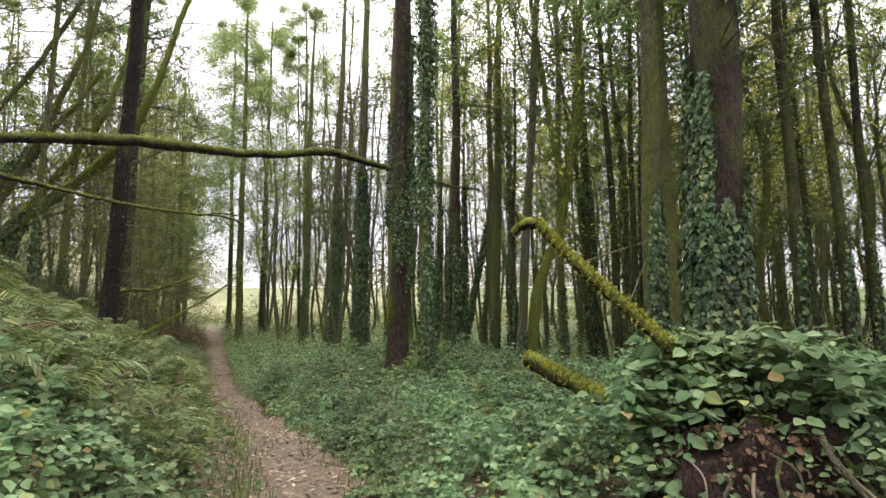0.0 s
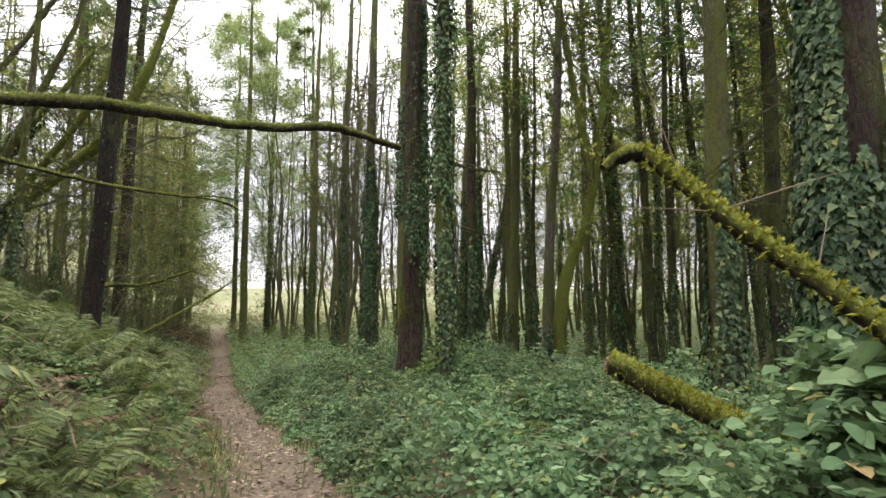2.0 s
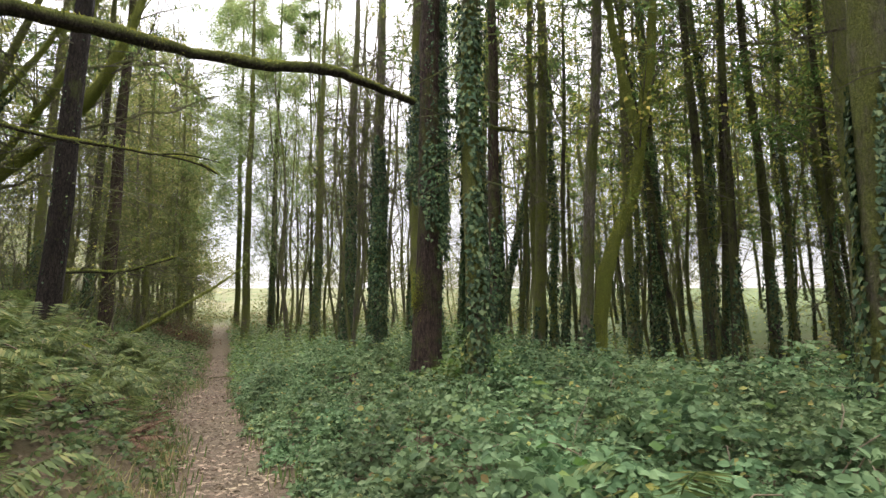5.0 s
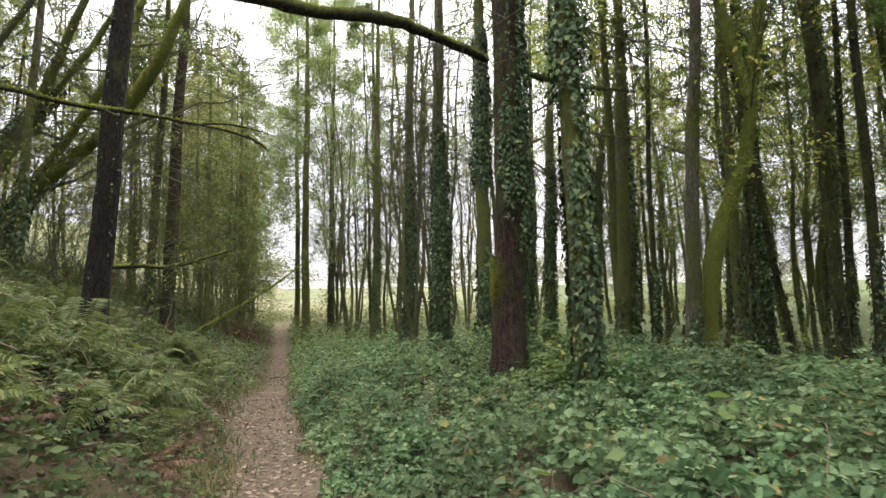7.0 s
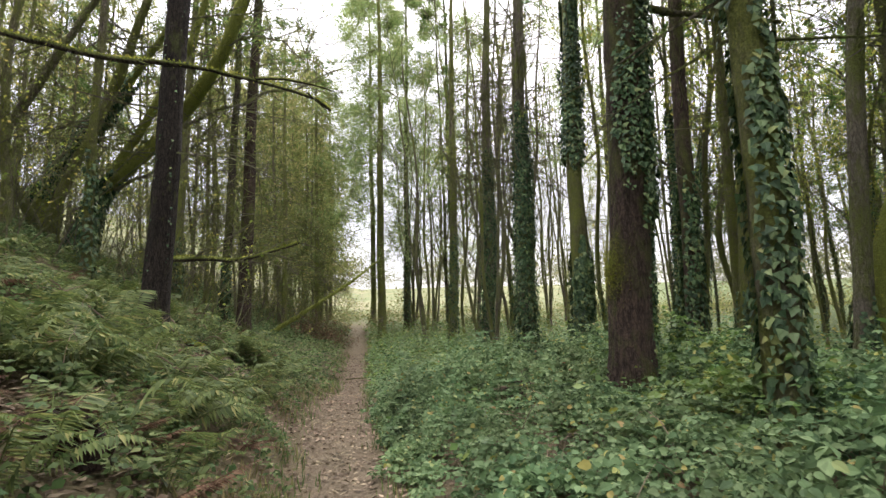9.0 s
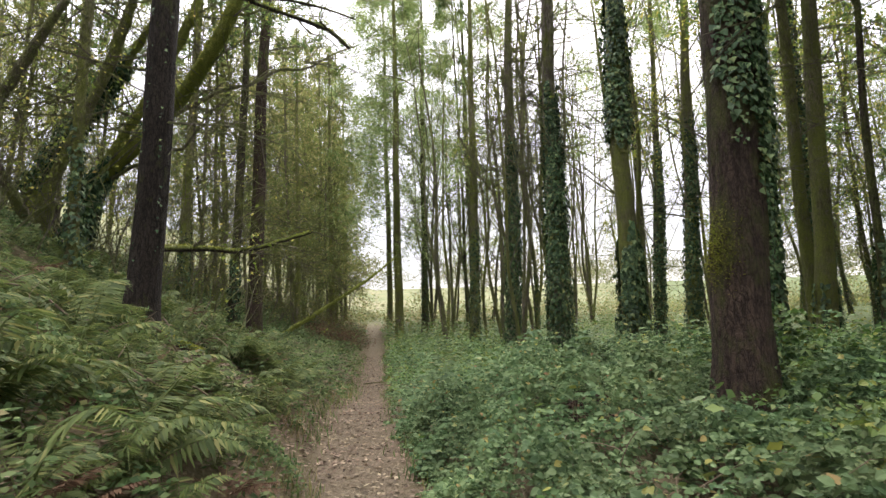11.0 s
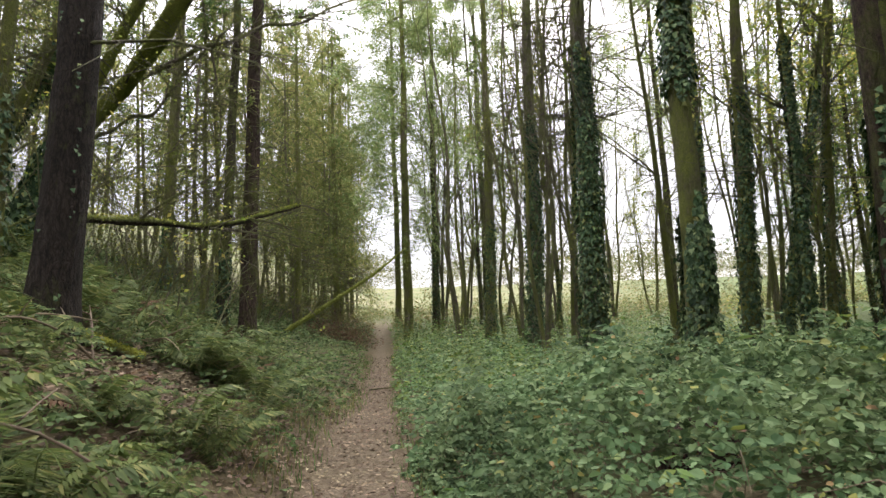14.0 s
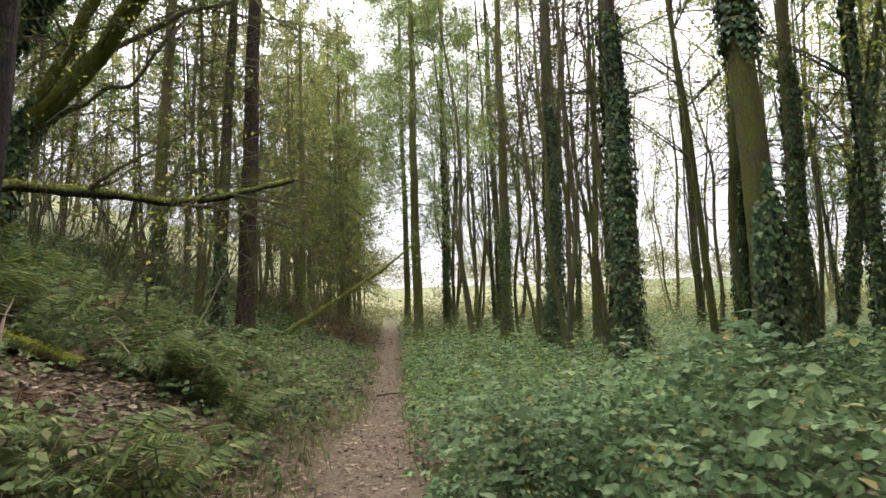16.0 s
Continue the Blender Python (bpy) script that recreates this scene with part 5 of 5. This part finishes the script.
v, f = slips(pos, np.stack([np.cos(a), np.sin(a), q.normal(0, 0.2, n)], -1), np.stack([q.normal(0, 0.3, n), q.normal(0, 0.3, n), np.ones(n)], -1), q.uniform(0.03, 0.085, n), 0.3)
tagged(new("leaf_litter", mesh_from("leaf_litter", v, f, LITTER)), "brown fallen leaves on the path and bank", "leaf litter", kind="stuff")

# grass along the path's edges
x, y, q = scatter(30000, -1.5, 2.5, 2, 34, lambda x, y: np.exp(-((np.abs(x - path_centre(y)) - 0.52 - verge(y) * (x < path_centre(y))) / 0.2) ** 2) * np.clip(0.45 + 0.5 * wave(x, y, 49, 1.6), 0, 1), 411)
n = len(x)
a = q.uniform(0, 6.283, n)
pos = np.stack([x, y, ground_height(x, y)], -1)
v, f = leaves(pos, np.stack([0.6 * np.cos(a), 0.6 * np.sin(a), np.ones(n)], -1), np.stack([np.cos(a), np.sin(a), np.zeros(n)], -1), q.uniform(0.06, 0.17, n), "blade", 0.1, 0.3)
tagged(new("path_grass", mesh_from("path_grass", v, f, GRASS)), "short grass along the path's edges", "grass", kind="stuff")

# withered grass on the path's left verge
DRYGRASS = leaf_material("withered_grass", [(0.0, (0.1, 0.11, 0.035)), (0.6, (0.2, 0.185, 0.075)), (1.0, (0.34, 0.28, 0.14))], 0.7, 0.3, 0.1)
x, y, q = scatter(24000, -1.6, 1.2, 7, 25, lambda x, y: np.exp(-((path_centre(y) - x - 0.78 - verge(y)) / 0.24) ** 2) * np.clip(0.35 + 0.7 * wave(x, y, 57, 2.2), 0, 1), 412)
n = len(x)
a = q.uniform(0, 6.283, n)
v, f = slips(np.stack([x, y, ground_height(x, y)], -1), np.stack([0.8 * np.cos(a), 0.8 * np.sin(a), np.ones(n)], -1), np.stack([np.cos(a), np.sin(a), np.zeros(n)], -1), q.uniform(0.08, 0.24, n), 0.03)
tagged(new("withered_grass", mesh_from("withered_grass", v, f, DRYGRASS)), "withered yellow grass on the verge", "grass", kind="stuff")

# dry canes arching through the brambles
bd = Build()
q = np.random.default_rng(420)
for k in range(260):
    right_side = k % 3 > 0
    cx = q.uniform(1.6, 6.0) if right_side else q.uniform(-5.5, -0.4)
    cy = q.uniform(1.8, 17) if right_side else q.uniform(3, 22)
    if min((cx - a) ** 2 + (cy - b) ** 2 for a, b in taken) < 0.1:
        continue
    g = ground_at(cx, cy)
    a, ln, hi = q.uniform(0, 6.28), q.uniform(0.3, 1.0), q.uniform(0.15, 0.5)
    t = np.linspace(0, 1, 7)
    p = np.stack([cx + np.cos(a) * ln * t, cy + np.sin(a) * ln * t, g + 4 * hi * t * (1 - 0.75 * t) * 0.8], -1)
    p[1:] += q.normal(0, 0.012, (6, 3))
    bd.limb(p, np.linspace(0.0045, 0.002, 7), 4)
tagged(new("dry_canes", bd.mesh("dry_canes", STEM)), "dry brown bramble canes", "undergrowth", kind="stuff")

# dead branches lying on the bank's plants
for k in range(16):
    q = np.random.default_rng(1200 + k)
    cx, cy, a = q.uniform(-3.0, -0.5), (9.5, 10.4, 11.2, 11.8, 12.3, 12.9, 13.4, 14.2, 15.0, 15.6, 16.4, 17.2, 18.4, 7.0, 5.6, 20.0)[k], q.uniform(0, 6.28)
    ln = q.uniform(0.35, 0.8)
    p = [(cx + u * np.cos(a), cy + u * np.sin(a), ground_at(cx + u * np.cos(a), cy + u * np.sin(a)) + h) for u, h in ((-ln, 0.02), (-0.3 * ln, 0.2 + q.uniform(0, 0.1)), (0.4 * ln, 0.28 + q.uniform(0, 0.12)), (ln, 0.24 + q.uniform(-0.1, 0.25)))]
    fallen = thing("dead_branch", "pale dry dead branch lying on the bank", "branch", (p[0][0], p[0][1], ground_at(p[0][0], p[0][1])), "dead branches on the bank")
    fstem, _ = limb_part(fallen, "stem", p, 0.014, 0.006, STEM, 1300 + k, "", 6, 0.08)
    m = np.array(p[2])
    limb_part(fallen, "side_twig", [m, m + np.array([0.12 * np.cos(a + 0.7), 0.12 * np.sin(a + 0.7), 0.08]), m + np.array([0.3 * np.cos(a + 0.8), 0.3 * np.sin(a + 0.8), 0.1])], 0.007, 0.003, STEM, 1400 + k, "", 5)[0].parent = fstem

# thin brushwood on the bank
bd, tips = Build(), []
q = np.random.default_rng(421)
for k in range(430):
    cx, cy = q.uniform(-11, -2.2) if k % 2 else q.uniform(-14, -5), q.uniform(17.5, 46) if k % 2 else q.uniform(14, 32)
    if min((cx - a) ** 2 + (cy - b) ** 2 for a, b in taken) < 0.15 or (cx > -5.0 and 21 < cy < 35):
        continue
    twig_set(bd, tips, (cx, cy, ground_at(cx, cy) - 0.05), (q.normal(0.15, 0.45), q.normal(0, 0.45), 1), q.uniform(1.5, 4.2), q.uniform(0.012, 0.03), 2, q, 0.15, 0.45)
tagged(new("brushwood", bd.mesh("brushwood", BARK_TWIG)), "tangled thin bare brushwood on the bank", "undergrowth", kind="stuff")
lv, lf = spray(tips, 3, 0.07, 0.3, q, 0.3, 0.12)
tagged(new("brushwood_leaves", mesh_from("brushwood_leaves", lv, lf, AUTUMN)), "sparse yellow-green leaves of the brushwood", "undergrowth", kind="stuff")


# ---------------------------------------------------------------- ferns
def frond_mesh(length, pairs, mat, seed, arch=0.55, broad=0.088):
    q = np.random.default_rng(seed)
    t = np.linspace(0, 1, pairs)
    s = np.linspace(0, 1, 6)
    curve = lambda u: np.stack([0 * u + 0.04 * np.sin(u * 3 + seed), u * length * (1 - 0.12 * u), length * arch * (1.7 * u - 1.45 * u * u)], -1)
    v0, f0, _ = tube(curve(s), np.linspace(0.006, 0.002, 6), 3, cap=False)
    c = curve(t[2:])
    w = 0.22 * length * np.sin(np.pi * np.clip(0.12 + 0.86 * t[2:], 0, 1)) ** 0.8 * (1.15 - 0.5 * t[2:])
    vs, fs, k = [v0], [f0], len(v0)
    for side in (1, -1):
        n = len(c)
        al = np.stack([side * np.ones(n), 0.35 + 0.1 * q.normal(size=n), -0.25 + 0.12 * q.normal(size=n)], -1)
        nr = np.stack([side * 0.15 * np.ones(n), -0.2 * np.ones(n), np.ones(n)], -1)
        v, f = slips(c, al, nr, w * q.uniform(0.85, 1.1, n), broad, 0.3)
        vs.append(v)
        fs.append(f + k)
        k += len(v)
    return mesh_from("frond", np.vstack(vs), np.vstack(fs), mat)


FRONDS = [frond_mesh(0.5 + 0.065 * k, 32 + 2 * k, FERN, 500 + k, 0.6 + 0.22 * (k % 4)) for k in range(6)]
DEAD_FRONDS = [frond_mesh(0.6 + 0.1 * k, 26, FERN_DEAD, 520 + k, 0.15) for k in range(2)]


def fern_at(x, y, seed, size=1.0, dead=False):
    q = np.random.default_rng(seed)
    root = tagged(new("fern"), "withered brown fern on the bank" if dead else "green arching fern in the undergrowth", "fern", "ferns beside the path")
    root.location = (x, y, ground_at(x, y) - 0.01)
    n = q.integers(6, 10)
    for k in range(n):
        ob = part("frond", (DEAD_FRONDS if dead else FRONDS)[q.integers(0, 2 if dead else 6)], root)
        s = size * q.uniform(0.75, 1.15)
        ob.matrix_basis = Matrix.LocRotScale((0, 0, 0.02), Euler((q.normal(0.12, 0.18), q.normal(0, 0.15), 6.283 * k / n + q.normal(0, 0.3))), (s, s, s))


q = np.random.default_rng(600)
placed = []
for k in range(5000):
    if len(placed) >= 250:
        break
    near = k % 4 > 0
    x = q.uniform(-3.4, 0.0) if near else q.uniform(-6.5, -2.5)
    y = q.uniform(4.0, 22.5) if near else q.uniform(8, 30)
    if path_centre(y) - x < 1.05 + float(verge(y)) or (12.3 < y < 15.8 and -2.0 < x < -0.8 and k % 3) or float(bare_patch(x, y)) > 0.35:
        continue
    if placed and min((x - a) ** 2 + (y - b) ** 2 for a, b in placed) < 0.09 or min((x - a) ** 2 + (y - b) ** 2 for a, b in taken) < 0.08:
        continue
    placed.append((x, y))
    fern_at(x, y, 700 + k, q.uniform(0.65, 1.1), q.random() < 0.16)
for k, (x, y, s) in enumerate([(2.05, 2.55, 0.7), (2.6, 5.6, 0.8), (3.4, 6.6, 0.8), (5.2, 9.5, 0.9), (4.6, 14.0, 0.9), (2.9, 7.2, 0.7), (6.2, 12.2, 0.9), (-0.35, 5.6, 0.6), (-0.6, 4.6, 0.7)]):
    fern_at(x, y, 900 + k, s)


for k in range(24):  # ferns standing round the open litter
    a, r = q.uniform(0, 6.283), q.uniform(0.75, 1.25)
    x, y = -1.2 + 0.85 * r * np.cos(a), 16.3 + 1.6 * r * np.sin(a)
    if path_centre(y) - x > 0.8 + float(verge(y)) and not (x < -0.9 and y < 17):
        fern_at(x, y, 1000 + k, q.uniform(0.7, 1.2))
for k, (x, y) in enumerate([(-1.2, 2.4), (-1.8, 2.7), (-2.0, 3.4), (-0.6, 15.1), (-0.85, 14.8), (-0.7, 15.6), (-1.05, 15.1), (-0.75, 14.2), (-0.7, 16.6), (-1.25, 14.6), (-0.75, 17.5), (-0.8, 18.3), (-0.6, 10.9), (-1.2, 11.4), (-0.5, 12.4), (-1.7, 10.4)]):
    fern_at(x, y, 1100 + k, q.uniform(0.5, 0.72))
for k, (x, y) in enumerate([(-0.75, 9.2), (-1.15, 9.7), (-0.9, 10.2), (-1.5, 15.4), (-0.9, 17.0), (-0.6, 13.2)]):
    fern_at(x, y, 950 + k, 0.7, True)


for k in range(60):  # low ferns along the verge
    y = q.uniform(4.5, 15.5)
    x = path_centre(y) - float(verge(y)) - q.uniform(0.95, 2.6)
    if min((x - a) ** 2 + (y - b) ** 2 for a, b in taken) > 0.08:
        fern_at(x, y, 1700 + k, q.uniform(0.5, 0.85), k % 7 == 0)
for k in range(11):  # tall ferns up the bank
    y = q.uniform(8.0, 13.5)
    fern_at(path_centre(y) - q.uniform(1.7, 3.4), y, 1800 + k, q.uniform(0.9, 1.1))
for k in range(22):  # withered bracken and ferns high on the bank
    x, y = q.uniform(-4.9, -2.9), q.uniform(12.5, 19.5)
    fern_at(x, y, 1500 + k, q.uniform(0.9, 1.4), k % 3 > 0)


# ---------------------------------------------------------------- upturned stump, gaps and heaps
def earth_mound(name, label, x, y, rx, ry, h, seed, roots):
    """A heap of dark earth with roots and dead stems showing on its sides."""
    q = np.random.default_rng(seed)
    z0 = ground_at(x, y)
    mound = thing(name, label, "stump", (x, y, z0))
    a, u = np.linspace(0, 6.283, 40, endpoint=False), np.linspace(0, 1, 14)
    ga, gu = np.meshgrid(a, u)
    wob = 1 + 0.13 * np.sin(3 * ga + seed) + 0.09 * np.sin(7 * ga + 5 * gu) + 0.05 * q.normal(size=ga.shape)
    rad = np.cos(gu * 1.5708) ** 0.45 * wob
    rad[-1] = 0
    v = np.stack([rx * rad * np.cos(ga), ry * rad * np.sin(ga), -0.15 + (h + 0.15) * np.sin(gu * 1.5708) * (1 + 0.06 * np.sin(5 * ga))], -1).reshape(-1, 3)
    i, j = np.meshgrid(np.arange(13), np.arange(40), indexing="ij")
    f = np.stack([i * 40 + j, i * 40 + (j + 1) % 40, (i + 1) * 40 + (j + 1) % 40, (i + 1) * 40 + j], -1).reshape(-1, 4)
    part("earth", mesh_from("earth", v, f, ROOT_EARTH, shade=True), mound)
    for k in range(roots):
        b = q.uniform(3.2, 5.2)
        s = np.array([0.9 * rx * np.cos(b), 0.9 * ry * np.sin(b), h * q.uniform(0.5, 0.95)])
        d = np.array([0.28 * np.cos(b) + q.normal(0, 0.12), 0.28 * np.sin(b) + q.normal(0, 0.12), -h * q.uniform(0.4, 0.8)])
        p = [s, s + 0.35 * d + q.normal(0, 0.03, 3) + np.array([0, 0, 0.06]), s + 0.7 * d + q.normal(0, 0.03, 3), s + d]
        p, t = refine(p, 0.05)
        vv, ff, _ = tube(p, np.linspace(q.uniform(0.006, 0.02), 0.003, len(p)), 6, 0.1, seed + k, cap=False)
        part("root", mesh_from("root", vv, ff, BARK_TWIG if k % 3 else STEM, shade=True), mound)
    n = int(2600 * rx * h)
    b, u = q.uniform(0, 6.283, n), q.uniform(0, 1, n)
    out = np.stack([np.cos(b), np.sin(b), 0 * b], -1)
    pos = out * (np.cos(u * 1.4) ** 0.45 * 1.02)[:, None] * np.array([rx, ry, 0]) + np.stack([0 * b, 0 * b, h * np.sin(u * 1.5708)], -1)
    v, f = broad_leaves(pos, out + q.normal(0, 0.7, (n, 3)) + np.array([0, 0, -0.6]), out + q.normal(0, 0.5, (n, 3)), q.uniform(0.015, 0.05, n))
    tagged(part("dead_leaves", mesh_from("dead_leaves", v, f, FERN_DEAD), mound, "brown dead leaves"), kind="stuff")
    return mound


ROOT_EARTH = bark("root_earth", (0.012, 0.008, 0.006), (0.085, 0.047, 0.032), 0.75, 0.95)
earth_mound("upturned_stump", "upturned stump of dark reddish earth under brambles", 2.75, 2.45, 0.6, 0.48, 0.6, 61, 18)
# dark mound added for the shade of a bramble hollow; no stump stands here
earth_mound("rotten_stump", "low dark earth mound standing in for a shaded hollow among brambles", 2.95, 14.45, 0.3, 0.28, 0.3, 67, 8)

# mound added in place of a dark, reddish earth hollow, not a stump
earth_mound("rotten_stump", "low mound of dark reddish earth standing in for a hollow among ferns", -0.7, 9.9, 0.26, 0.22, 0.15, 71, 6)

# fresh herbs round the feet of the trees by the path
q = np.random.default_rng(640)
hx = np.r_[q.normal(3.75, 0.35, 900), q.normal(4.6, 0.45, 1100), q.normal(5.3, 0.8, 900), q.normal(2.6, 0.5, 500)]
hy = np.r_[q.normal(10.5, 0.4, 900), q.normal(13.4, 0.5, 1100), q.normal(18.4, 0.9, 900), q.normal(22.0, 1.2, 500)]
leaf_cover("bright_herbs", "fresh green herbs round the trees' feet", hx, hy, q, lambda x, y: right_top(x, y) + 0.1 + 0.16 * np.clip(wave(x, y, 81, 0.7), 0, 1), HERB, 0.065, fine=True, deep=0.9)

# long brambles leaning over the upturned stump
x, y = q.normal(2.95, 0.42, 1500), q.normal(2.75, 0.36, 1500)
ok = (hollow(x, y) < 0.35) & (x - 0.28 * y > 1.3)
leaf_cover("bramble_thicket", "large-leaved brambles hanging over the upturned stump", x[ok], y[ok], q, lambda x, y: right_top(x, y) * 1.04, BRAMBLE, 0.09, fine="broad", lay=0.6, deep=0.3)
for k, (x, y, s) in enumerate([(1.75, 1.75, 0.6), (2.0, 1.55, 0.55)]):
    fern_at(x, y, 1600 + k, s)

# brash heaped beside the far path
bd, tips = Build(), []
q = np.random.default_rng(630)
for k in range(150):
    cx, cy = q.normal(-1.75, 0.55), q.normal(36.6, 0.9)
    twig_set(bd, tips, (cx, cy, ground_at(cx, cy)), (q.normal(0, 0.9), q.normal(0, 0.9), 0.7), q.uniform(0.5, 1.2), 0.014, 1, q, 0.9, 0.6)
tagged(new("brash_heap", bd.mesh("brash_heap", BARK_TWIG)), "brown heap of dead twigs and bracken by the path", "brushwood", kind="stuff")
lv, lf = spray(tips, 10, 0.08, 0.2, q, 0.5, 0.1)
tagged(new("withered_bracken", mesh_from("withered_bracken", lv, lf, FERN_DEAD)), "withered brown bracken over the brash heap", "undergrowth", kind="stuff")


# ---------------------------------------------------------------- distance
q = np.random.default_rng(800)
vs, fs, k = [], [], 0
for j in range(80):
    y = q.uniform(75, 230)
    x = q.uniform(-0.9, 1.0) * y
    r = q.uniform(2.0, 4.5) * (1 + y / 200)
    n = 900
    d = unit(n, 0.4)
    pos = np.array([x, y, ground_at(x, y) + r * 0.7]) + d * (r * q.uniform(0.2, 1.0, n) * (1 + 0.25 * np.sin(5 * d[:, 0] + j) * np.sin(6 * d[:, 2] + 2 * j)))[:, None] * np.array([1.5, 1.0, 0.8])
    v, f = slips(pos, unit(n), d + 0.3 * q.normal(size=(n, 3)), r * 0.075 * q.uniform(0.6, 1.3, n))
    vs.append(v)
    fs.append(f + k)
    k += len(v)
tagged(new("far_hedges", mesh_from("far_hedges", np.vstack(vs), np.vstack(fs), HAZED_SCRUB)), "hedges and scrub on far fields, pale green standing in for haze", "hedge", kind="stuff")
